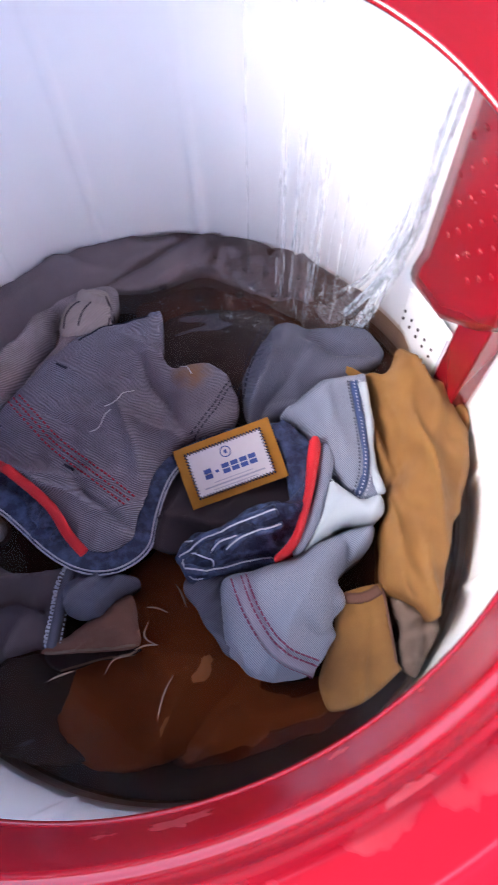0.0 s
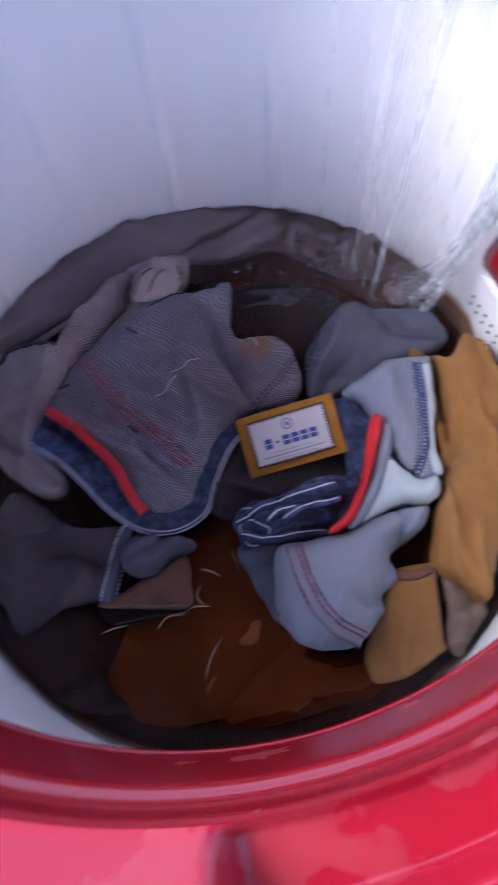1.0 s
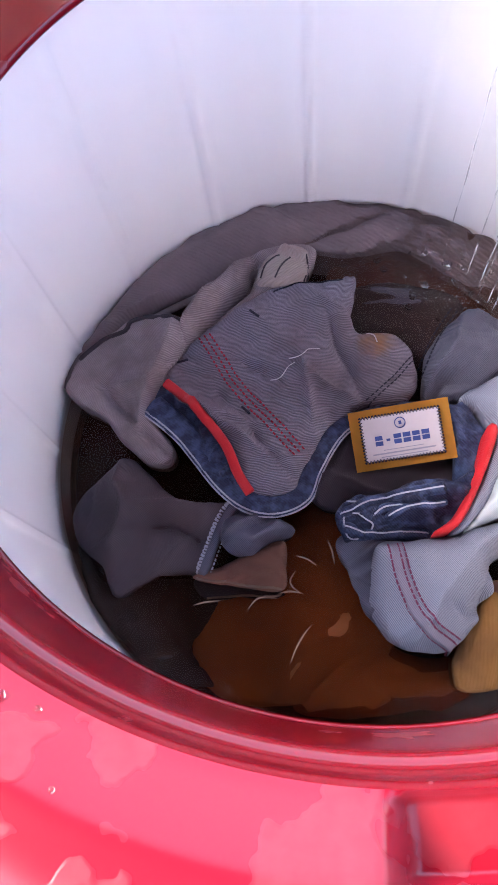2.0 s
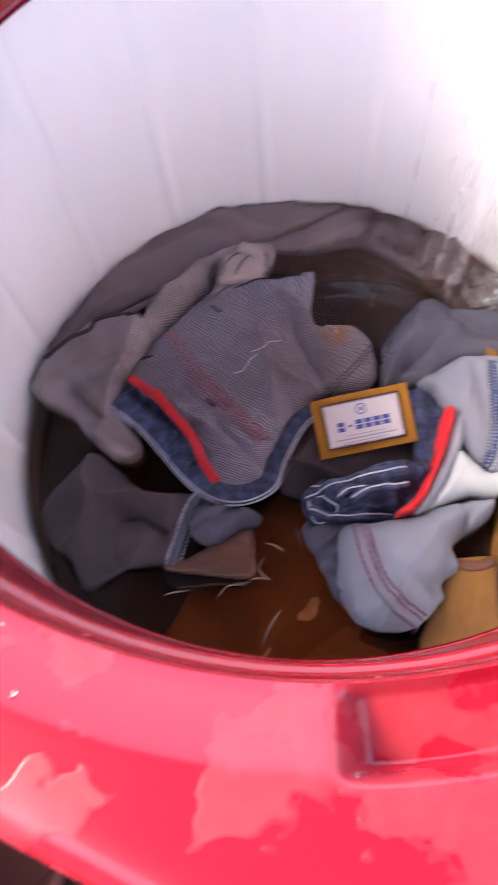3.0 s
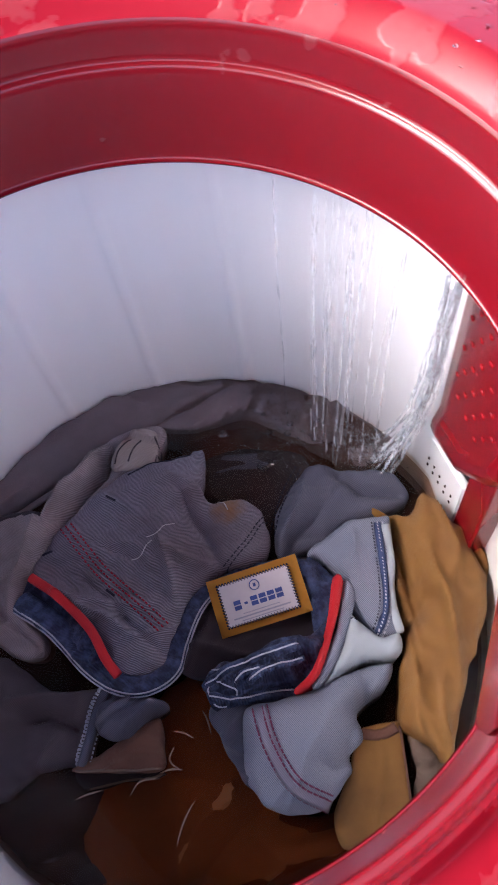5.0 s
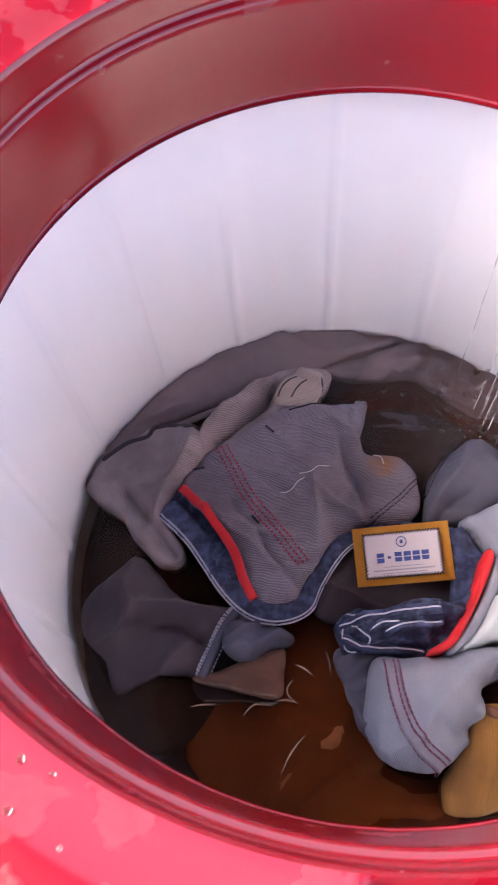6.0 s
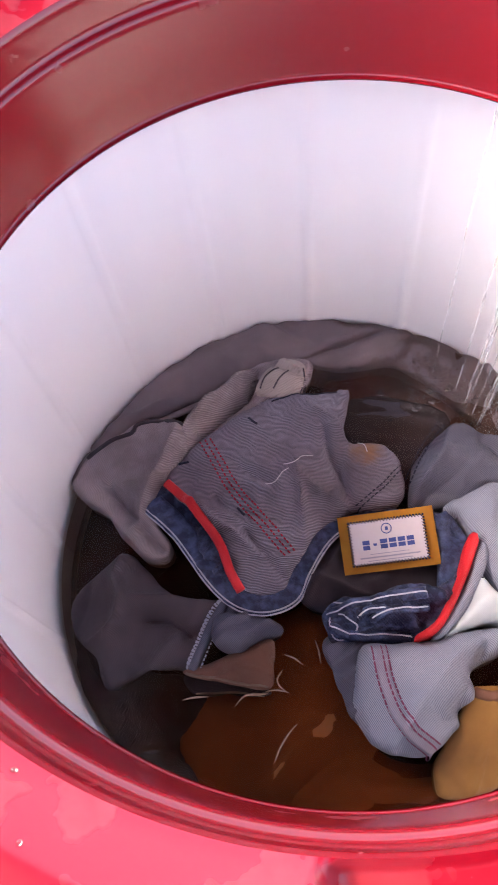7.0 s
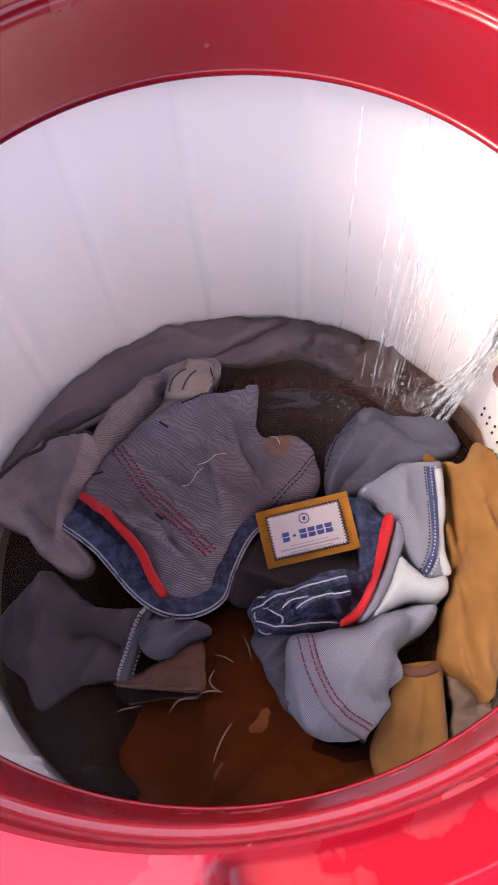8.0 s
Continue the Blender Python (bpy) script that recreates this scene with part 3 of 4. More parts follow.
SLATE = [(-0.189, -0.030), (-0.168, -0.006), (-0.144, 0.002), (-0.122, -0.020), (-0.106, -0.033), (-0.075, -0.034), (-0.072, -0.041), (-0.086, -0.057), (-0.098, -0.082), (-0.110, -0.079), (-0.130, -0.079), (-0.160, -0.090), (-0.167, -0.070), (-0.182, -0.056)]
BLUEFOLD = [(-0.075, -0.039), (-0.045, -0.050), (-0.036, -0.059), (-0.049, -0.063), (-0.069, -0.072), (-0.084, -0.066), (-0.085, -0.054)]
BROWN_A = [(-0.106, -0.0824), (-0.0884, -0.0755), (-0.067, -0.0684), (-0.0444, -0.0629), (-0.0443, -0.0806), (-0.0479, -0.0957), (-0.0735, -0.0918), (-0.0941, -0.0869)]
BROWN_B = [(-0.1025, -0.0845), (-0.073, -0.0893), (-0.0576, -0.0782), (-0.0517, -0.047), (-0.0292, -0.0342), (0.0047, -0.0315), (0.0139, -0.0743), (0.02, -0.1066), (0.0254, -0.1299), (0.0083, -0.1488), (-0.0158, -0.1555), (-0.0364, -0.1661), (-0.0742, -0.167), (-0.1066, -0.1516), (-0.1153, -0.1181)]
BROWN_C = [(-0.047, -0.157), (-0.025, -0.132), (0.006, -0.125), (0.034, -0.142), (0.063, -0.146), (0.073, -0.167), (0.049, -0.178), (-0.002, -0.179), (-0.045, -0.174)]
MURK = [(-0.193, -0.024), (-0.186, -0.055), (-0.166, -0.086), (-0.134, -0.077), (-0.102, -0.083), (-0.092, -0.103), (-0.113, -0.126), (-0.099, -0.152), (-0.132, -0.144), (-0.166, -0.112), (-0.186, -0.080)]
LINING_AREA = [(-0.021, -0.016), (-0.008, 0.008), (0.011, 0.022), (0.082, 0.022), (0.094, -0.010), (0.074, -0.040), (0.042, -0.040), (0.003, -0.039), (-0.008, -0.046), (-0.025, -0.036)]
HEM = [(-0.009, -0.054), (-0.000, -0.044), (0.018, -0.043), (0.042, -0.036), (0.072, -0.037), (0.093, -0.020), (0.085, -0.042), (0.067, -0.066), (0.051, -0.072), (0.029, -0.071), (0.007, -0.070), (-0.005, -0.070)]
INDIGO_AREA = [(0.071, 0.019), (0.082, 0.013), (0.095, 0.001), (0.098, -0.008), (0.087, -0.033), (0.073, -0.036), (0.074, -0.015)]
REDSTRIP = [(0.093, -0.008), (0.099, -0.012), (0.083, -0.044), (0.066, -0.069), (0.052, -0.075), (0.049, -0.073), (0.064, -0.063), (0.080, -0.038)]
TWILL = [(0.100, -0.012), (0.104, -0.023), (0.087, -0.054), (0.069, -0.072), (0.061, -0.072), (0.084, -0.044)]
FLAP = [(0.082, 0.017), (0.114, 0.033), (0.138, 0.033), (0.145, 0.025), (0.131, -0.023), (0.129, -0.050), (0.115, -0.051), (0.101, -0.029), (0.100, -0.007), (0.090, 0.011)]
TIP = [(0.102, -0.022), (0.099, -0.032), (0.113, -0.051), (0.126, -0.052), (0.125, -0.063), (0.116, -0.067), (0.099, -0.064), (0.082, -0.068), (0.069, -0.073), (0.086, -0.052)]
BULGE = [(0.016, -0.075), (0.050, -0.074), (0.084, -0.068), (0.115, -0.068), (0.111, -0.080), (0.087, -0.091), (0.085, -0.109), (0.073, -0.117), (0.071, -0.128), (0.052, -0.142), (0.034, -0.144), (0.018, -0.136), (0.007, -0.120), (0.008, -0.099)]
UNDER = [(-0.009, -0.066), (0.020, -0.069), (0.012, -0.122), (0.002, -0.112), (-0.003, -0.096)]
DENIM_B = [(0.060, 0.031), (0.071, 0.065), (0.093, 0.086), (0.108, 0.092), (0.139, 0.079), (0.163, 0.071), (0.167, 0.048), (0.143, 0.038), (0.117, 0.038), (0.095, 0.026), (0.069, 0.023)]
DENIM_M = [(0.014, 0.107), (0.026, 0.126), (0.055, 0.129), (0.09, 0.117), (0.105, 0.103), (0.088, 0.066), (0.068, 0.031), (0.049, 0.049), (0.028, 0.077)]
OCHRE_A = [(0.136, 0.041), (0.159, 0.029), (0.173, 0.041), (0.180, 0.025), (0.199, -0.003), (0.201, -0.021), (0.185, -0.056), (0.162, -0.087), (0.132, -0.134), (0.124, -0.123), (0.113, -0.113), (0.111, -0.103), (0.122, -0.072), (0.130, -0.056), (0.135, -0.021), (0.148, 0.025)]
OCHRE_B = [(0.075, -0.117), (0.085, -0.105), (0.087, -0.102), (0.110, -0.103), (0.112, -0.105), (0.104, -0.152), (0.104, -0.157), (0.081, -0.167), (0.063, -0.169), (0.054, -0.165), (0.055, -0.147), (0.071, -0.126)]
FACING = [(-0.127, 0.040), (-0.118, 0.054), (-0.099, 0.035), (-0.080, 0.006), (-0.071, -0.017), (-0.064, -0.033), (-0.071, -0.034), (-0.085, -0.016), (-0.104, 0.012)]
P_CFOLD = [(-0.182, 0.075), (-0.142, 0.104), (-0.101, 0.123), (-0.060, 0.137), (-0.013, 0.152), (0.027, 0.145), (0.063, 0.143)]
P_OTOP = [(0.081, -0.104), (0.096, -0.109), (0.108, -0.107)]
P_OSIDE = [(0.110, -0.107), (0.107, -0.129), (0.103, -0.152)]
TAUPE_AREA = [(0.116, -0.111), (0.135, -0.133), (0.130, -0.147), (0.113, -0.163), (0.105, -0.156), (0.113, -0.133)]
P_BAND = [(-0.126, 0.036), (-0.103, 0.012), (-0.081, -0.022), (-0.066, -0.036), (-0.047, -0.042), (-0.029, -0.036), (-0.020, -0.018), (-0.003, 0.005), (0.014, 0.016), (0.043, 0.019), (0.075, 0.020)]
P_PIPE = [(-0.115, 0.050), (-0.097, 0.031), (-0.078, 0.003), (-0.070, -0.020), (-0.063, -0.034)]
P_SEAM = [(-0.087, 0.086), (-0.076, 0.064), (-0.065, 0.044), (-0.039, 0.008), (-0.028, -0.008)]
P_BSEAM = [(0.025, -0.077), (0.027, -0.102), (0.036, -0.128), (0.054, -0.142)]
P_FSEAM = [(0.135, 0.026), (0.128, -0.014), (0.121, -0.037), (0.111, -0.051)]
P_CUFF = [(-0.075, -0.036), (-0.088, -0.054), (-0.101, -0.082)]
P_DSEAM = [(0.094, 0.094), (0.077, 0.073), (0.060, 0.043)]
P_FOLD = [(-0.035, 0.116), (-0.015, 0.121), (0.016, 0.121)]
R_LEGA1 = [(-0.180, 0.085), (-0.158, 0.094), (-0.140, 0.104), (-0.107, 0.098)]
R_LEGA2 = [(-0.109, 0.092), (-0.121, 0.065), (-0.132, 0.042), (-0.138, 0.021)]
R_LEGA3 = [(-0.160, 0.056), (-0.142, 0.031), (-0.120, 0.004)]
R_LEGB1 = [(-0.104, 0.092), (-0.080, 0.129), (-0.059, 0.147), (-0.041, 0.159)]
R_LEGB2 = [(-0.090, 0.095), (-0.072, 0.112), (-0.054, 0.126), (-0.046, 0.146)]
R_SLATE1 = [(-0.148, -0.002), (-0.154, -0.015), (-0.149, -0.030), (-0.152, -0.044), (-0.158, -0.057)]
R_SLATE2 = [(-0.140, -0.031), (-0.109, -0.031), (-0.095, -0.037), (-0.081, -0.029)]
R_SLATE3 = [(-0.135, -0.045), (-0.117, -0.046), (-0.102, -0.057)]
R_PANEL1 = [(-0.057, 0.102), (-0.021, 0.105), (0.019, 0.105)]
R_PANEL2 = [(-0.054, 0.030), (-0.023, 0.046), (0.001, 0.072)]
R_PANEL3 = [(0.020, 0.074), (0.007, 0.042), (-0.011, 0.009)]
R_BULGE1 = [(0.100, -0.074), (0.085, -0.095), (0.070, -0.119)]
R_BULGE2 = [(0.071, -0.123), (0.061, -0.124), (0.056, -0.118)]
R_BULGE3 = [(0.041, -0.081), (0.041, -0.111), (0.046, -0.134)]
R_HEM1 = [(-0.007, -0.061), (0.016, -0.054), (0.047, -0.050), (0.078, -0.048)]
R_HEM2 = [(-0.001, -0.069), (0.029, -0.066), (0.060, -0.069)]
R_OCHRE1 = [(0.153, 0.022), (0.154, -0.013), (0.146, -0.043)]
R_OCHRE2 = [(0.188, 0.005), (0.166, -0.034), (0.162, -0.069)]
R_OCHRE3 = [(0.132, -0.065), (0.125, -0.093), (0.130, -0.118)]
R_OCHRE4 = [(0.137, -0.031), (0.134, -0.062), (0.132, -0.079)]
R_DENB1 = [(0.098, 0.087), (0.088, 0.062), (0.068, 0.038)]
R_DENB2 = [(0.121, 0.077), (0.134, 0.059), (0.161, 0.051)]
R_BROWN1 = [(-0.053, -0.100), (-0.027, -0.105), (-0.003, -0.117)]
R_BROWN2 = [(-0.044, -0.067), (-0.044, -0.095), (-0.053, -0.119)]
R_BROWN3 = [(-0.014, -0.124), (-0.033, -0.132), (-0.049, -0.153)]
R_BROWN4 = [(-0.075, -0.1149), (-0.0564, -0.1216), (-0.0376, -0.1253), (-0.0139, -0.1222)]
R_BROWN5 = [(-0.0476, -0.1559), (-0.0298, -0.1377), (-0.0083, -0.1232)]
R_BROWN6 = [(-0.0334, -0.1616), (-0.0136, -0.1439), (0.0114, -0.1318)]
R_FLAP1 = [(0.112, 0.028), (0.115, 0.003), (0.114, -0.021)]
P_FTRIM = [(0.140, 0.023), (0.136, -0.002), (0.129, -0.025), (0.127, -0.051)]
P_CRUMPLE = [(-0.177, 0.078), (-0.158, 0.090), (-0.143, 0.095), (-0.138, 0.101), (-0.121, 0.101), (-0.102, 0.097)]
P_BHEM = [(-0.1046, -0.0833), (-0.0846, -0.0878), (-0.062, -0.0926), (-0.0489, -0.0948)]
P_BHEM2 = [(-0.0988, -0.0957), (-0.0864, -0.0959), (-0.071, -0.0962), (-0.054, -0.099), (-0.0486, -0.0962)]
R_ROLL1 = [(-0.0064, -0.0548), (0.015, -0.05), (0.0385, -0.0478), (0.0588, -0.0466)]
R_ROLL2 = [(-0.0048, -0.0635), (0.0119, -0.0678), (0.0347, -0.0675), (0.0496, -0.0689)]
R_ROLL3 = [(0.0227, -0.0606), (0.0369, -0.0561), (0.0525, -0.0549), (0.0594, -0.0545)]
R_ROLL4 = [(0.0133, -0.0597), (0.0197, -0.0558), (0.0314, -0.0551)]
HEM_MOUTH = [(-0.005, -0.06), (-0.002, -0.053), (0.006, -0.059), (0.013, -0.064), (0.007, -0.069), (-0.003, -0.068), (-0.005, -0.06)]
POCKET_FOLDS = [[(-0.0433, 0.128), (-0.0386, 0.1384), (-0.0278, 0.1466)], [(-0.0329, 0.127), (-0.0273, 0.1362), (-0.0202, 0.1431)], [(-0.0087, 0.1419), (-0.0082, 0.1325), (-0.0123, 0.1221)]]
CUFF_MOUTH = [(-0.1062, -0.0827), (-0.0784, -0.0899), (-0.0488, -0.0955), (-0.0515, -0.0988), (-0.0752, -0.0964), (-0.1003, -0.0956)]
POOL = [(0.010, 0.150), (0.060, 0.160), (0.100, 0.150), (0.128, 0.120), (0.118, 0.090), (0.084, 0.082), (0.047, 0.085), (0.015, 0.100)]
GLINT_PATHS = [[(-0.0369, -0.0731), (-0.0302, -0.0758), (-0.0246, -0.0805)], [(-0.0383, -0.0829), (-0.0426, -0.089), (-0.0413, -0.0937), (-0.0372, -0.0973)], [(-0.051, -0.0969), (-0.0432, -0.0963), (-0.035, -0.0984)], [(-0.0311, -0.1188), (-0.0373, -0.125), (-0.0429, -0.1329), (-0.0476, -0.1423)], [(-0.108, -0.0998), (-0.1013, -0.0986), (-0.0898, -0.0983)], [(-0.0151, -0.0643), (-0.013, -0.0713), (-0.0122, -0.0811)], [(-0.0721, -0.1056), (-0.0644, -0.0988), (-0.0514, -0.1002)]]
P_LOBE = [(0.0591, 0.0574), (0.0459, 0.0436), (0.0311, 0.0313), (0.0196, 0.0245)]
LOOSE = [[(-0.0431, 0.0483), (-0.0354, 0.0487), (-0.0296, 0.055), (-0.0251, 0.0569)], [(-0.0288, 0.0613), (-0.0202, 0.0616), (-0.0145, 0.0662), (-0.0067, 0.0666)], [(0.0244, 0.079), (0.0315, 0.0748), (0.0337, 0.0677)]]
P_HEMTOP = [(-0.001, -0.045), (0.013, -0.048), (0.032, -0.045), (0.056, -0.043)]
P_TIPSEAM = [(0.096, -0.036), (0.106, -0.041), (0.112, -0.051)]


def patch_frame(a, b, d):
    """Axes of the leather patch from three of its corners."""
    a, b, d = Vector(a), Vector(b), Vector(d)
    ex = (b - a).normalized()
    ez = ex.cross(d - a).normalized()
    ez = -ez if ez.z < 0 else ez
    ey = ez.cross(ex)
    m = Matrix((ex, ey, ez)).transposed().to_4x4()
    m.translation = a
    return m, (b - a).length, abs((d - a).dot(ey))


def bars(name, spots, mat, parent, m, label=""):
    bm = bmesh.new()
    for x, y, w, h in spots:
        box(bm, x - w / 2, x + w / 2, y - h / 2, y + h / 2, 0, 0.0003)
    ob = part(name, bm, mat, parent, label, smooth=False)
    ob.matrix_basis = m
    return ob


def build_patch(parent):
    m, w, h = patch_frame((0.0068, 0.0165, 0.021), (0.0728, 0.0178, 0.031), (0.0128, -0.0225, 0.010))
    bm = bmesh.new()
    seg = 14
    grid = [[bm.verts.new((w * i / seg, -h * j / 10, 0.0016 * math.sin(math.pi * i / seg) + 0.0009 * math.sin(3.0 * j / 10 + i * 0.4))) for j in range(11)] for i in range(seg + 1)]
    for i in range(seg):
        for j in range(10):
            bm.faces.new((grid[i][j], grid[i][j + 1], grid[i + 1][j + 1], grid[i + 1][j]))
    bmesh.ops.solidify(bm, geom=bm.faces[:], thickness=-0.0018)
    leather = part("waist_patch", bm, LEATHER, parent, "mustard leather waist patch with a sewn white label")
    leather.matrix_basis = m
    up = Matrix.Translation((w / 2, -h / 2, 0.0036))
    bm = bmesh.new()
    box(bm, -w * 0.385, w * 0.385, -h * 0.36, h * 0.36, 0, 0.0008, 0.0002)
    white = part("label_panel", bm, LABEL_WHITE, leather, "white printed label panel", smooth=False)
    white.matrix_basis = up
    top = Matrix.Translation((w / 2, -h / 2, 0.00445))
    for k in range(6):
        x = (k - 2.5) * w * 0.092
        if k == 1:
            bars("printed_dash", [(x, -h * 0.04, w * 0.036, h * 0.04)], LABEL_INK, leather, top)
        else:
            for half in (-1, 1):
                bars("printed_block", [(x, -h * 0.04 + half * h * 0.044, w * 0.074, h * 0.072)], LABEL_INK, leather, top)
    bars("fine_print", [(0, -h * 0.20, w * 0.40, 0.0005), (0, -h * 0.255, w * 0.62, 0.0010), (0, -h * 0.31, w * 0.46, 0.0006)], LABEL_GREY, leather, top)
    bm = bmesh.new()
    ring = [Vector((0.0034 * math.cos(a), 0.0034 * math.sin(a), 0.0002)) for a in (math.tau * i / 24 for i in range(25))]
    tube(bm, ring, 0.00035, 5)
    box(bm, -0.0009, 0.0010, -0.0012, 0.0012, 0, 0.0004)
    mark = part("emblem", bm, LABEL_INK, leather, smooth=False)
    mark.matrix_basis = top @ Matrix.Translation((0, h * 0.21, 0))
    # zigzag sewing round the label
    bm = bmesh.new()
    a, b = w * 0.39, h * 0.37
    corners = [Vector((-a, b, 0)), Vector((a, b, 0)), Vector((a, -b, 0)), Vector((-a, -b, 0)), Vector((-a, b, 0))]
    for p, q in zip(corners, corners[1:]):
        k = max(2, round((q - p).length / 0.0022))
        out = (q - p).normalized().cross(Vector((0, 0, 1)))
        pts = [p + (q - p) * (i / (2 * k)) + out * (0.0014 if i % 2 else -0.0008) for i in range(2 * k + 1)]
        for s, e in zip(pts, pts[1:]):
            tube(bm, [s, e], 0.00042, 4)
    sew = part("zigzag_stitching", bm, DARK_THREAD, leather)
    sew.matrix_basis = up @ Matrix.Translation((0, 0, 0.0006))


def build_jeans():
    root = thing("jeans", "inside-out blue denim jeans with grey reverse, red piping and waist patch", "jeans")
    panel = cloth("back_panel", PANEL, 0.012, GREY_TWILL, root, puff=0.006, edge=0.009, wrinkle=0.0045, angle=-40, scale=20, slope=(-0.02, 0.02), label="grey twill reverse of the seat panel", creases=12, deep=0.0045, ridges=[(R_PANEL1, 0.007, 0.003), (R_PANEL2, 0.008, 0.003), (R_PANEL3, 0.007, -0.004)])
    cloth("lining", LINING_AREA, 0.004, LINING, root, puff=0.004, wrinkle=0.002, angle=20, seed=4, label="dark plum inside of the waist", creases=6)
    under = cloth("lower_fold", UNDER, 0.008, BLUE_GREY, root, puff=0.006, seed=8)
    bulge = cloth("knee", BULGE, 0.030, BLUE_LIGHT, root, puff=0.02, edge=0.028, wrinkle=0.003, angle=60, scale=16, drop=0.04, seed=11, label="pale blue twill leg puffed up with air", creases=7, deep=0.004, ridges=[(R_BULGE1, 0.005, -0.010), (R_BULGE2, 0.004, -0.010), (R_BULGE3, 0.014, 0.004)])
    flap = cloth("side_flap", FLAP, 0.026, BLUE_LIGHT, root, puff=0.006, edge=0.008, wrinkle=0.002, angle=70, seed=14, drop=0.035, label="pale blue twill side flap", creases=5, deep=0.003, ridges=[(R_FLAP1, 0.006, 0.004)])
    indigo = cloth("waist_side", INDIGO_AREA, 0.020, WORN_INDIGO, root, puff=0.006, edge=0.01, wrinkle=0.002, seed=17, drop=0.03, ragged=0.0008)
    hem = cloth("rolled_waist", HEM, 0.022, CRUMPLED_INDIGO, root, puff=0.012, edge=0.012, wrinkle=0.008, angle=15, scale=50, seed=20, drop=0.035, label="crumpled indigo waistband roll", creases=18, deep=0.005, ridges=[(R_HEM1, 0.004, 0.008), (R_HEM2, 0.003, -0.012)])
    twill = cloth("inner_strip", TWILL, 0.036, BLUE_LIGHT, root, puff=0.004, edge=0.006, wrinkle=0.001, seed=22, drop=0.03, ragged=0, creases=0)
    tip = cloth("pocket_corner", TIP, 0.034, WHITE_DENIM, root, puff=0.012, edge=0.013, wrinkle=0.003, angle=20, seed=25, drop=0.045, label="bleached almost white denim corner", ragged=0.0006, creases=3, deep=0.002)
    cloth("red_tape", REDSTRIP, 0.0415, RED_CLOTH, root, puff=0.005, edge=0.005, wrinkle=0.0002, seed=28, drop=0.03, label="bright red binding tape", ragged=0, creases=0)
    # waistband ribbon with its edge piping and stitch lines
    line = [Vector((p.x, p.y, 0.0205 - 0.0001 * i + 0.002 * math.sin(i * 0.21))) for i, p in enumerate(smooth_line([(*q, 0) for q in P_BAND], 0.0018, False))]
    bm = bmesh.new()
    tube(bm, line, lambda f: 0.0088 - 0.0034 * f, 16, 0.45)
    for v in bm.verts:
        v.co.z += 0.0016 * noise.noise(v.co * 120) + 0.0009 * noise.noise(v.co * 260)
    part("waistband", bm, WORN_INDIGO, root, "indigo waistband edge")
    for share, up in ((0.97, 0.0010), (0.72, 0.0028)):
        bm = bmesh.new()
        tube(bm, [p + (line[min(i + 1, len(line) - 1)] - line[max(i - 1, 0)]).normalized().cross(Vector((0, 0, 1))) * share * (0.0088 - 0.0034 * i / len(line)) + Vector((0, 0, up)) for i, p in enumerate(line)], 0.00062, 5)
        part("topstitch", bm, PALE_THREAD, root)
    cloth("waist_facing", FACING, 0.0165, CRUMPLED_INDIGO, root, puff=0.003, edge=0.004, wrinkle=0.0015, angle=60, scale=60, ragged=0.0, seed=81, label="faded indigo waist facing")
    bm = bmesh.new()
    band = smooth_line([(*q, 0) for q in P_PIPE], 0.003, False)
    tube(bm, [Vector((p.x, p.y, max(0.0275, on_cloth(panel, p.x + 0.002, p.y + 0.002, 0.0022).z))) for p in band], 0.0034, 8, 0.8)
    part("piping", bm, RED_CLOTH, root, "bright red piping along the waist")
    for off in (-0.0042, 0.0, 0.0042):
        stitches("seam_stitching", panel, P_SEAM, RED_THREAD, root, off)
        # Dark strip along the fold, painting the shade in its crease.
        strip_on("crease_shade", panel, P_FOLD, 0.0006, DARK_THREAD, root, 0.6)
    strip_on("seam_tape", bulge, P_BSEAM, 0.0050, PINK_TAPE, root, 0.10, label="pinkish felled seam tape")
    for off in (-0.0048, -0.0016, 0.0046):
        stitches("leg_stitching", bulge, P_BSEAM, DARK_RED, root, off, 0.0034, 0.0004, 0.0006)
    strip_on("flap_seam", flap, P_FSEAM, 0.0026, INDIGO, root, 0.5)
    strip_on("flap_trim", flap, P_FTRIM, 0.0032, WHITE_DENIM, root, 0.7, label="white binding on the flap's edge")
    strip_on("corner_seam", tip, P_TIPSEAM, 0.0008, DARK_THREAD, root, 0.8)
    for off in (-0.0038, 0.0, 0.0040):
        stitches("flap_stitching", flap, P_FSEAM, DARK_THREAD if off == 0.0040 else PALE_THREAD, root, off, 0.0014, 0.0010, 0.0006)
    for path, wide in ((R_ROLL1, 0.0042), (R_ROLL2, 0.0040), (R_ROLL3, 0.0030), (R_ROLL4, 0.0026)):
        fold = strip_on("rolled_fold", hem, path, wide, WORN_INDIGO, root, 0.9, 0.0012, step=0.0015)
        strip_on("fold_edge", fold, path, 0.00055, PALE_THREAD, root, 0.9, 0.0003, step=0.002)
    for path, wide in ((P_HEMTOP, 0.0006), (HEM_MOUTH, 0.0006)):
        strip_on("hem_edge", hem, path, wide, PALE_THREAD, root, 0.8, step=0.002)
    build_patch(root)
    for off in (-0.0014, 0.0014):
        stitches("lobe_stitching", panel, P_LOBE, DARK_THREAD, root, off, 0.003, 0.0009, 0.0005)
    for path in LOOSE:
        strip_on("loose_thread", panel, path, 0.00035, LOOSE_THREAD, root, 1.0, 0.0008, step=0.001)
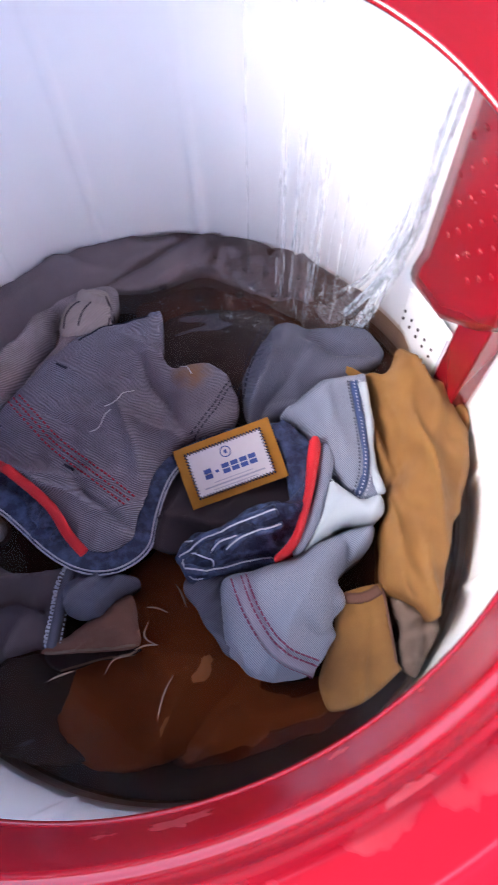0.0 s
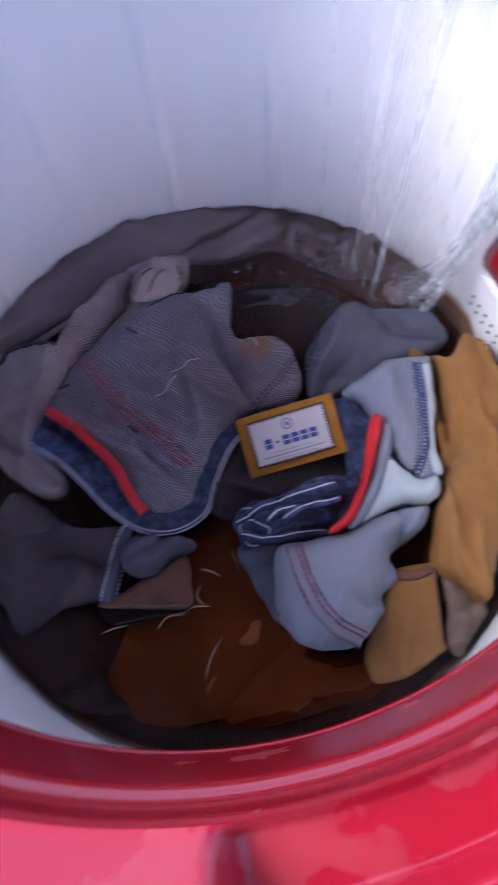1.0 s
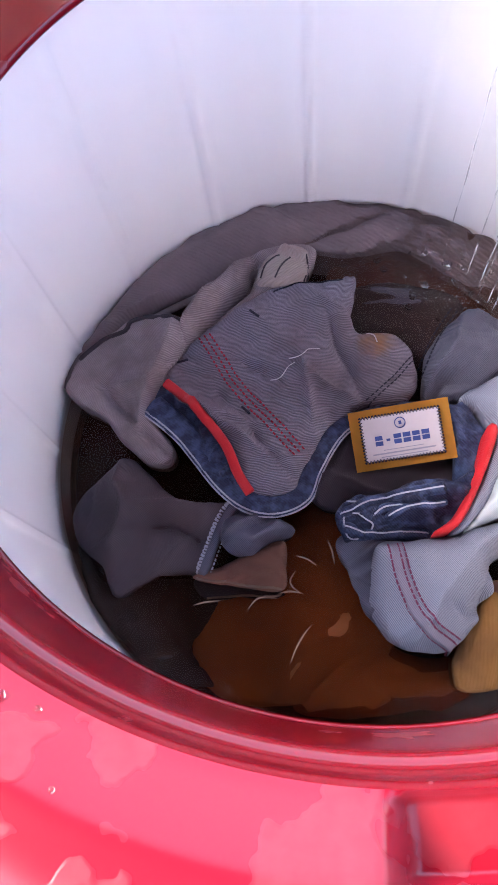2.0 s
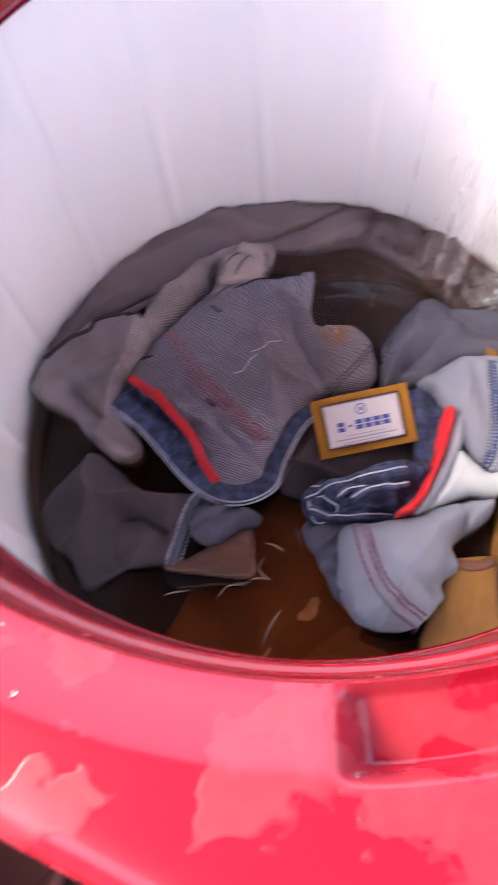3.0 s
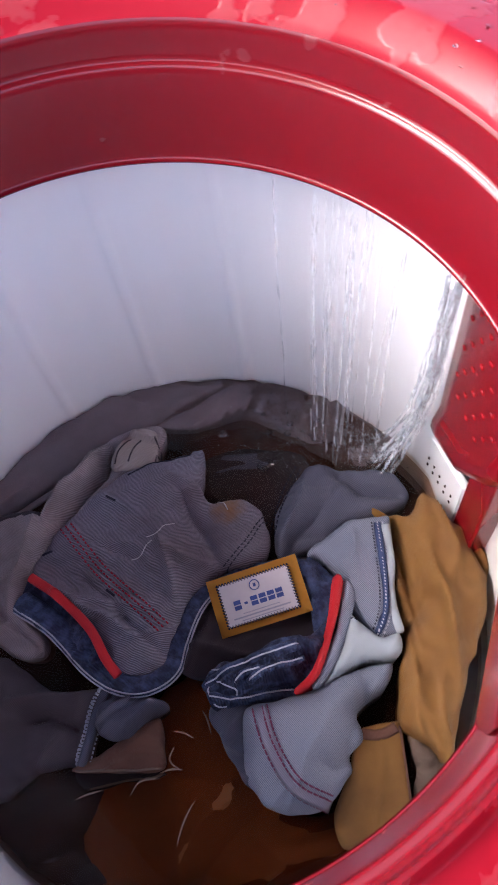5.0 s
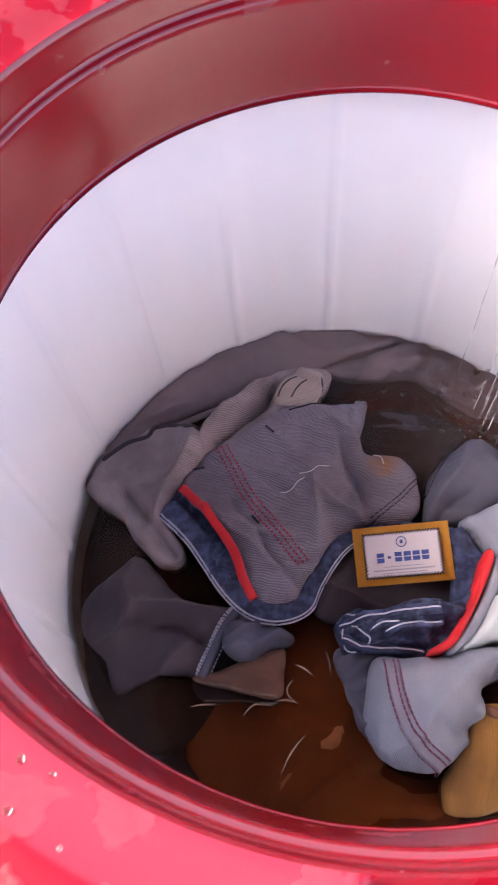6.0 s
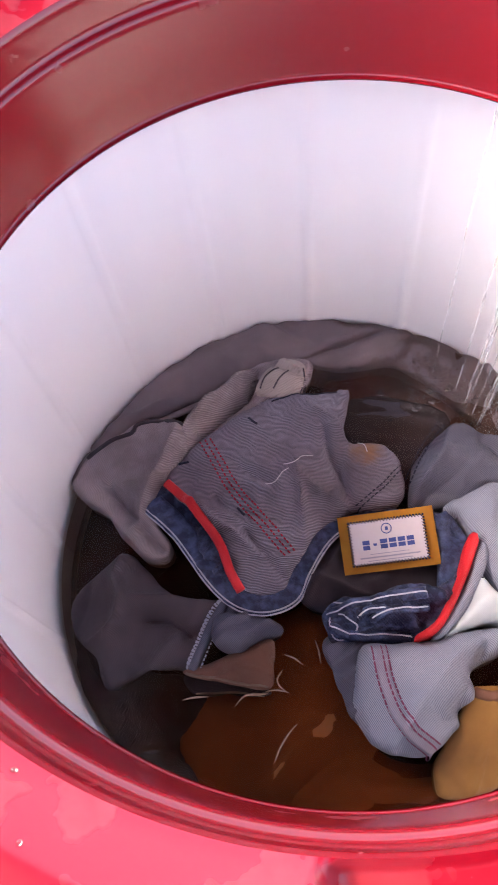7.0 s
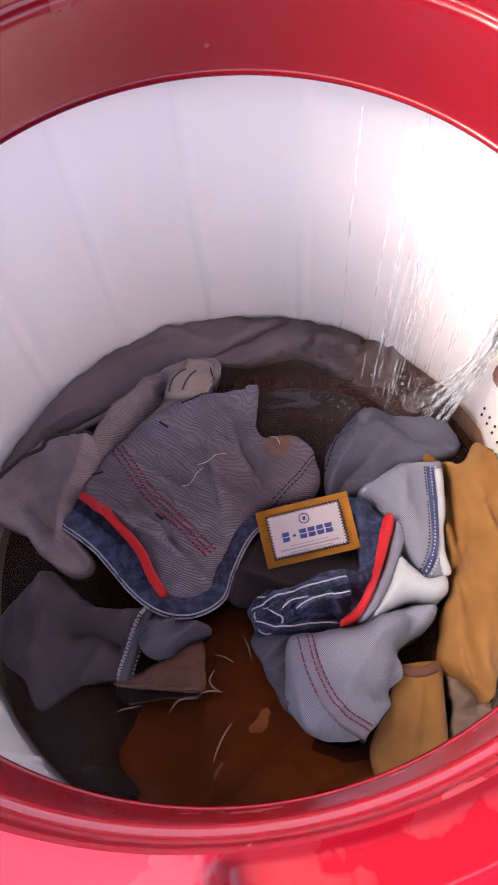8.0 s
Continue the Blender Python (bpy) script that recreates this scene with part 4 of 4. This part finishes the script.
    # dark rivet marks on the panel
    for x, y, a in ((-0.050, 0.098, -40), (-0.104, 0.070, 5), (-0.062, 0.028, -50)):
        strip_on("bar_tack", panel, [(x - 0.004 * math.cos(radians(a)), y - 0.004 * math.sin(radians(a))), (x + 0.004 * math.cos(radians(a)), y + 0.004 * math.sin(radians(a)))], 0.0009, DARK_THREAD, root, 0.8)


def build_other_clothes():
    r = thing("charcoal_trousers", "charcoal grey trousers lying just below the water along the tub wall", "trousers")
    c = cloth("leg", CHARCOAL, 0.001, CHARCOAL_CLOTH, r, puff=0.005, edge=0.02, creases=9, wrinkle=0.003, angle=30, scale=16, seed=31, drop=0.03, slope=(-0.05, 0.0), deep=0.004)
    strip_on("fold", c, P_CFOLD[:5], 0.003, CHARCOAL_CLOTH, r, 0.5, label="rolled inner fold")
    r = thing("grey_trousers", "light grey cotton trousers bunched up, partly out of the water", "trousers")
    a = cloth("leg", LEG_A, 0.016, GREY_PLAIN, r, puff=0.004, edge=0.004, wrinkle=0.0022, angle=-30, scale=14, seed=34, drop=0.03, creases=4, deep=0.003, ridges=[(R_LEGA1, 0.006, 0.008), (R_LEGA2, 0.007, 0.012), (R_LEGA3, 0.005, -0.012)])
    b = cloth("leg", LEG_B, 0.012, GREY_PLAIN, r, puff=0.004, edge=0.004, wrinkle=0.0022, angle=40, scale=18, seed=37, creases=4, deep=0.003, ridges=[(R_LEGB1, 0.007, 0.016), (R_LEGB2, 0.004, -0.022)])
    strip_on("rough_edge", a, P_CRUMPLE, 0.0018, LINING, r, 0.8, label="dark frayed edge")
    bag = cloth("pocket", PALE, 0.019, CREAM, r, puff=0.003, edge=0.012, wrinkle=0.001, seed=38, label="cream striped pocketing", creases=2, ragged=0.0008)
    # Dark strips draw the shade of the pocket's folds.
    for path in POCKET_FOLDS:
        strip_on("pocket_fold_shade", bag, path, 0.0006, LINING, r, 0.7, step=0.002)
    r = thing("slate_trousers", "dark slate trousers with a frayed cuff, half under water", "trousers")
    s = cloth("leg", SLATE, 0.004, SLATE_CLOTH, r, puff=0.008, edge=0.012, wrinkle=0.004, angle=50, scale=14, seed=41, slope=(0.06, 0.02), creases=5, deep=0.004, ridges=[(R_SLATE1, 0.007, 0.018), (R_SLATE2, 0.006, 0.014), (R_SLATE3, 0.004, -0.012)])
    strip_on("cuff", s, P_CUFF, 0.0035, BLUE_GREY, r, 0.6)
    for off in (-0.005, -0.0015, 0.0045):
        stitches("cuff_stitching", s, P_CUFF, PALE_THREAD, r, off, 0.0022, 0.0008, 0.0006)
    tagged(stitches("frayed_edge", s, P_CUFF, PALE_THREAD, r, 0.0034, 0.0017, 0.0005, 0.0012), "pale frayed edge of the cuff")
    cloth("cuff_fold", BLUEFOLD, 0.011, BLUE_GREY, r, puff=0.008, edge=0.01, wrinkle=0.005, scale=45, seed=44, deep=0.005, creases=9)
    cloth("sunken_leg", MURK, -0.017, SLATE_CLOTH, r, puff=0.008, edge=0.02, wrinkle=0.002, seed=47)
    r = thing("brown_trousers", "wet brown cotton trousers, mostly sunk in the water", "trousers")
    h = cloth("hem", BROWN_A, 0.005, DULL_BROWN, r, puff=0.005, edge=0.006, wrinkle=0.002, seed=51, ragged=0.0006, deep=0.003)
    strip_on("hem_edge", h, P_BHEM, 0.0009, TAUPE, r, 0.8)
    cloth("leg", BROWN_B, -0.0195, BROWN, r, puff=0.022, edge=0.045, wrinkle=0.0022, angle=60, scale=16, seed=54, drop=0.03, creases=8, deep=0.002, ridges=[(R_BROWN1, 0.005, 0.004), (R_BROWN2, 0.005, 0.004), (R_BROWN3, 0.006, 0.0035), (R_BROWN4, 0.005, 0.0025), (R_BROWN5, 0.006, 0.0025), (R_BROWN6, 0.006, -0.010)])
    # Dark sheet in place of the shade within the open cuff.
    cuff = cloth("cuff_mouth_shade", CUFF_MOUTH, -0.002, LINING, r, puff=0.001, edge=0.004, wrinkle=0.0005, seed=52, ragged=0.0, creases=0, label="dark sheet standing for the shade in the cuff's open mouth")
    strip_on("hem_edge", cuff, P_BHEM2, 0.0007, TAUPE, r, 0.8)
    cloth("sunken_leg", POOL, -0.018, DULL_BROWN, r, puff=0.005, edge=0.02, wrinkle=0.003, angle=20, seed=58, creases=8, deep=0.002, label="brown leg deep in the stirred water")
    cloth("leg", BROWN_C, -0.031, BROWN, r, puff=0.020, edge=0.04, wrinkle=0.0015, seed=57, drop=0.03, deep=0.002)
    r = thing("blue_grey_jeans", "blue-grey denim jeans under the falling water", "jeans")
    b = cloth("leg", DENIM_B, 0.008, BLUE_GREY, r, puff=0.01, edge=0.018, wrinkle=0.004, angle=30, seed=61, drop=0.03, creases=5, deep=0.003, ridges=[(R_DENB1, 0.006, 0.011), (R_DENB2, 0.005, -0.012)])
    m = cloth("leg", DENIM_M, -0.0095, BLUE_GREY, r, puff=0.003, edge=0.02, wrinkle=0.0015, seed=64, drop=0.03, deep=0.0015, creases=6)
    for off in (-0.0022, 0.0022):
        stitches("leg_stitching", b, P_DSEAM, DARK_THREAD, r, off, 0.003, 0.0008, 0.0006)
    r = thing("ochre_trousers", "ochre cotton trousers draped against the tub wall", "trousers")
    o = cloth("leg", OCHRE_A, 0.026, OCHRE, r, puff=0.01, edge=0.014, wrinkle=0.004, angle=80, scale=18, seed=71, drop=0.05, label="ochre leg with damp creases", creases=13, deep=0.008, ridges=[(R_OCHRE1, 0.006, -0.007), (R_OCHRE2, 0.007, 0.007), (R_OCHRE3, 0.006, 0.006), (R_OCHRE4, 0.005, -0.006)])
    p = cloth("leg", OCHRE_B, 0.010, OCHRE, r, puff=0.002, edge=0.003, wrinkle=0.0016, angle=70, seed=74, drop=0.035, creases=4, deep=0.002, ragged=0.0006)
    strip_on("pocket_mouth", p, P_OTOP, 0.0035, DULL_BROWN, r, 0.35, label="dark brown strip along the pocket mouth")
    strip_on("side_seam", p, P_OSIDE, 0.0009, DULL_BROWN, r, 0.8)
    cloth("pocket", TAUPE_AREA, 0.006, TAUPE, r, puff=0.005, edge=0.01, wrinkle=0.002, seed=77, drop=0.03, label="taupe pocketing")


build_jeans()
build_other_clothes()


# ---- water ----
def build_water():
    bm = bmesh.new()
    rows = [[bm.verts.new((0, 0, 0))]]
    nr, na = 110, 360
    for i in range(1, nr + 1):
        row = []
        for j in range(na):
            r, a = 0.1995 * i / nr, math.tau * j / na
            x, y = r * math.cos(a), r * math.sin(a)
            stir = math.exp(-((x - 0.10) ** 2 + (y - 0.125) ** 2) / 0.0045)
            z = 0.0005 * noise.noise(Vector((x * 38, y * 38, 3))) + stir * (0.0055 * noise.noise(Vector((x * 95, y * 95, 5))) + 0.0042 * noise.noise(Vector((x * 190, y * 190, 7))))
            z += 0.0004 * math.exp(-((x + 0.02) ** 2 + (y + 0.085) ** 2) / 0.0016) * noise.noise(Vector((x * 120, y * 120, 11)))
            row.append(bm.verts.new((x, y, z)))
        rows.append(row)
    for j in range(na):
        bm.faces.new((rows[0][0], rows[1][j], rows[1][(j + 1) % na]))
    for i in range(1, nr):
        for j in range(na):
            bm.faces.new((rows[i][j], rows[i + 1][j], rows[i + 1][(j + 1) % na], rows[i][(j + 1) % na]))
    ob = link_mesh("water", bm, WATER)
    ob.location = (0, 0, WL)
    tagged(ob, "murky brown wash water, stirred where the inflow falls", "water", kind="structure")
    for z, mat in ((-0.005, SILT), (-0.030, DEEP), (-0.045, MUD)):
        bm = bmesh.new()
        bmesh.ops.create_circle(bm, cap_ends=True, segments=160, radius=0.1993)
        low = part("silt", bm, mat, ob, "brown dye hanging in the water", smooth=False)
        low.location = (0, 0, z)


    # glossy tubes that stand for glints on the water where the sunken cloth nears the surface
    for path in GLINT_PATHS:
        bm = bmesh.new()
        tube(bm, smooth_line([(*q, 0.0002) for q in path], 0.0015, False), lambda f: 0.0001 + 0.0006 * math.sin(math.pi * min(1.0, f + 0.05)), 10, 0.9)
        part("water_glint", bm, GLINT, ob, "glossy thread standing for a glint on the water over the sunken cloth")


def strand(points, r, seed):
    """A wavering thread of falling water, thick and thin along its length."""
    line = smooth_line(points, 0.004, False)
    bm = bmesh.new()
    rows = []
    for i, p in enumerate(line):
        k = r * (0.15 + min(1.0, i / 5, (len(line) - 1 - i) / 3)) * (0.55 + 0.75 * abs(noise.noise(Vector((i * 0.16, seed, 0)))))
        off = Vector((noise.noise(Vector((i * 0.11, seed, 4))), noise.noise(Vector((i * 0.11, seed, 8))), 0)) * r * 1.6
        rows.append([bm.verts.new(p + off + Vector((math.cos(a) * k, math.sin(a) * k, 0))) for a in (math.tau * s / 7 for s in range(7))])
    for a, b in zip(rows, rows[1:]):
        for s in range(7):
            bm.faces.new((a[s], a[(s + 1) % 7], b[(s + 1) % 7], b[s]))
    bm.faces.new(rows[0])
    bm.faces.new(rows[-1][::-1])
    return bm


MOVERS = []


def build_inflow():
    rng = random.Random(7)
    flow = thing("water_inflow", "clear tap water pouring down beside the red lint filter", "water jet")
    for k in range(26):
        o = rng.uniform(-0.010, 0.009)
        pts = [(0.172 + o * 0.5, 0.058 + o, 0.262), (0.177 + o * 0.3, 0.070 + o, 0.19), (0.178, 0.076 + o, 0.11), (0.174 - rng.uniform(0, 0.008), 0.082 + o, 0.05), (0.165 - rng.uniform(0, 0.02), 0.088 + o * 2, -0.004)]
        ob = part("water_strand", strand(pts, rng.uniform(0.0005, 0.0017), k), SPRAY, flow)
        MOVERS.append(("sway", ob, rng.uniform(0, 6)))
    curtain = thing("water_curtain", "thin threads of water falling from the collar's edge", "water jet")
    for k in range(22):
        a = radians(max(27.0, min(56.0, rng.gauss(38, 7))))
        x, y = 0.176 * math.cos(a), 0.176 * math.sin(a)
        inward = rng.uniform(0.86, 0.97)
        ob = part("water_strand", strand([(x, y, 0.255), (x * (1 + inward) / 2, y * (1 + inward) / 2, 0.16), (x * inward, y * inward, -0.003)], rng.uniform(0.0003, 0.0008), k + 30), SPRAY, curtain)
        MOVERS.append(("sway", ob, rng.uniform(0, 6)))
    drop = None
    for k in range(36):
        bm = bmesh.new()
        if drop is None:
            bmesh.ops.create_icosphere(bm, subdivisions=2, radius=1.0, matrix=Matrix.Diagonal((0.0011, 0.0011, 0.0034, 1)))
            drop = ob = link_mesh("water_drop", bm, SPRAY)
        else:
            bm.free()
            ob = new("water_drop", drop.data)
        tagged(ob, "falling drop of clear tap water", "water drop", group="falling drops")
        a = radians(rng.uniform(18, 70))
        r = rng.uniform(0.10, 0.168)
        MOVERS.append(("fall", ob, (r * math.cos(a), r * math.sin(a), k * 8.0 / 36)))
    bubble = None
    for k in range(46):
        bm = bmesh.new()
        if bubble is None:
            bmesh.ops.create_icosphere(bm, subdivisions=2, radius=0.0011, matrix=Matrix.Diagonal((1, 1, 0.55, 1)))
            bubble = ob = link_mesh("bubble", bm, BEAD)
        else:
            bm.free()
            ob = new("bubble", bubble.data)
        ob.scale = [rng.choice((0.7, 0.9, 1.2, 1.8, 2.6))] * 3
        tagged(ob, "small bubble drifting on the stirred water", "bubble", group="bubbles on the water")
        MOVERS.append(("drift", ob, (rng.gauss(0.095, 0.03), rng.gauss(0.125, 0.02), rng.uniform(0, 6))))


def on_arc(rng):
    """A place on the stirred water between the tub wall and the clothes."""
    a, r = radians(rng.gauss(52, 15)), rng.uniform(0.125, 0.190)
    return r * math.cos(a), r * math.sin(a)


def build_foam():
    """Froth and splashes where the inflow strikes, in three drifting sheets."""
    rng = random.Random(5)
    for k in range(3):
        bm = bmesh.new()
        for _ in range(700):
            near = rng.random() < 0.45
            x, y = (rng.gauss(0.150, 0.012), rng.gauss(0.098, 0.012)) if near else on_arc(rng)
            if math.hypot(x, y) > 0.192:
                continue
            r = rng.uniform(0.0002, 0.0005)
            z = abs(rng.gauss(0, 0.006)) if near else 0.0008
            turn = Matrix.Rotation(rng.uniform(0, 6), 4, "Z") @ Matrix.Diagonal((r * rng.uniform(1, 2.2), r, r * 0.6, 1))
            bmesh.ops.create_icosphere(bm, subdivisions=1, radius=1.0, matrix=Matrix.Translation((x, y, z)) @ turn)
        ob = link_mesh("foam", bm, BEAD if k == 0 else SPRAY)
        ob.location = (0, 0, WL)
        tagged(ob, "froth and splashes on the stirred water", "foam", kind="stuff")
        MOVERS.append(("froth", ob, k * 2.1))


build_water()
build_inflow()
build_foam()


# ---- the yard round the machine ----
def build_yard():
    bm = bmesh.new()
    bmesh.ops.create_grid(bm, x_segments=1, y_segments=1, size=600)
    ob = link_mesh("ground", bm, CONCRETE, False)
    tagged(ob, "damp brown concrete floor with worn pale patches", "floor", kind="structure")

    # Roof out of view, added so that the water mirrors no open sky.
    bm = bmesh.new()
    box(bm, -1.10, 1.20, -1.15, 1.00, 2.55, 2.67)
    ob = link_mesh("sky_block_roof", bm, PLASTER, False)
    ob.rotation_euler.z = radians(TURN)
    tagged(ob, "unseen plain roof added to keep overhead sky light off the machine", "roof", kind="structure")
    # Posts added under that unseen roof.
    for u in (-1.04, 1.14):
        for v in (-1.09, 0.94):
            bm = bmesh.new()
            box(bm, -0.05, 0.05, -0.05, 0.05, 0.0, 2.55, 0.006)
            ob = link_mesh("porch_post", bm, PLASTER, False)
            ob.matrix_basis = pose(*from_machine(u, v), 0, 0, 0, TURN)
            tagged(ob, "unseen plain post added to carry the light-blocking roof", "post", group="porch posts")
    # Wall out of view, added to hide the bright horizon from the collar.
    bm = bmesh.new()
    box(bm, -3.2, 3.2, -2.32, -2.20, 0.0, 2.0)
    ob = link_mesh("horizon_block_wall", bm, PLASTER, False)
    ob.rotation_euler.z = radians(TURN)
    tagged(ob, "unseen plain wall added to block low sky light behind the camera", "wall", kind="structure")


def basin(name, label, x, y, r0, r1, h, mat, water=None):
    root = thing(name, label, "tub", pose(x, y, 0))
    bm = bmesh.new()
    revolve(bm, [(0.0001, 0.004), (r0 - 0.006, 0.006), (r0, 0.02), (r1 - 0.004, h - 0.006), (r1, h), (r1 + 0.010, h + 0.002), (r1 + 0.012, h - 0.004), (r1 + 0.010, h - 0.010), (r1 + 0.004, h - 0.008), (r0 + 0.004, 0.012), (r0 - 0.004, 0.0), (0.0001, 0.0)], 72)
    part("shell", bm, mat, root)
    if water:
        bm = bmesh.new()
        revolve(bm, [(0.0001, h * water), (r0 + (r1 - r0) * water - 0.004, h * water)], 72)
        part("wash_water", bm, WATER, root)


def build_beads():
    """Beads of water standing on the deck and the collar."""
    rng, bead = random.Random(21), None
    for k in range(70):
        a = radians(rng.choice((rng.uniform(-150, -95), rng.uniform(95, 160), rng.uniform(-30, 60))))
        r = rng.uniform(0.190, 0.222)
        x, y = r * math.cos(a), r * math.sin(a)
        u, v = to_machine(x, y)
        if u < LEFT + 0.02 or v < FRONT + 0.02:
            continue
        if bead is None:
            bm = bmesh.new()
            bmesh.ops.create_icosphere(bm, subdivisions=3, radius=1.0, matrix=Matrix.Diagonal((1, 1, 0.45, 1)))
            bead = ob = link_mesh("water_bead", bm, BEAD)
        else:
            ob = new("water_bead", bead.data)
        size = rng.uniform(0.0005, 0.0013)
        ob.scale = (size * rng.uniform(0.8, 1.6), size, size)
        z = 0.3345 + (DECK - 0.3345) * min(1.0, max(0.0, (r - 0.1884) / 0.0165))
        ob.location = (x, y, WL + z)
        ob.rotation_euler.z = rng.uniform(0, 6)
        tagged(ob, "bead of water on the red deck", "water drop", group="beads on the deck")


build_beads()
build_yard()
basin("basin", "dark empty plastic basin standing on the floor", -0.44, -0.20, 0.15, 0.19, 0.24, DARK_PLASTIC)
basin("drum", "tall orange plastic water drum standing beside the machine", -0.40, 0.26, 0.17, 0.18, 0.88, ORANGE)


def motions():
    """Falling drops, swaying threads of water and drifting bubbles."""
    for kind, ob, q in MOVERS:
        if kind == "sway":
            rows = []
            for i in range(33):
                t = i * 0.25
                rows.append((t, pose(0.0016 * math.sin(5.1 * t + q), 0.0016 * math.sin(6.7 * t + 2 * q), 0.004 * math.sin(9.0 * t + q), 0.5 * math.sin(4 * t + q), 0.5 * math.sin(5 * t + q), 0)))
            walk(ob, rows)
        elif kind == "froth":
            walk(ob, [(i * 0.125, pose(0.003 * math.sin(8 * i * 0.125 + q), 0.003 * math.cos(7 * i * 0.125 + q), WL + 0.0012 * math.sin(11 * i * 0.125 + q), 0, 0, 1.2 * math.sin(3 * i * 0.125 + q))) for i in range(65)])
        elif kind == "fall":
            x, y, t0 = q
            k = 0.188 / math.hypot(x, y)
            rows = [(0.0, pose(x * k, y * k, WL + 0.275)), (max(0.01, t0 - 0.06), pose(x * k, y * k, WL + 0.272))]
            for i in range(8):
                t = max(0.02, t0) + i * 0.034
                rows.append((min(t, 7.9), pose(x, y, WL + 0.255 - 0.5 * 9.81 * (i * 0.034) ** 2)))
            rows.append((8.0, pose(x, y, WL - 0.10)))
            walk(ob, [r for k, r in enumerate(rows) if k == 0 or frame(r[0]) > frame(rows[k - 1][0])])
        else:
            x, y, p = q
            walk(ob, [(i * 0.5, pose(x + 0.008 * math.sin(1.9 * i * 0.5 + p), y + 0.008 * math.cos(1.5 * i * 0.5 + 2 * p), WL + 0.0008, 0, 0, 20 * i)) for i in range(17)])


motions()
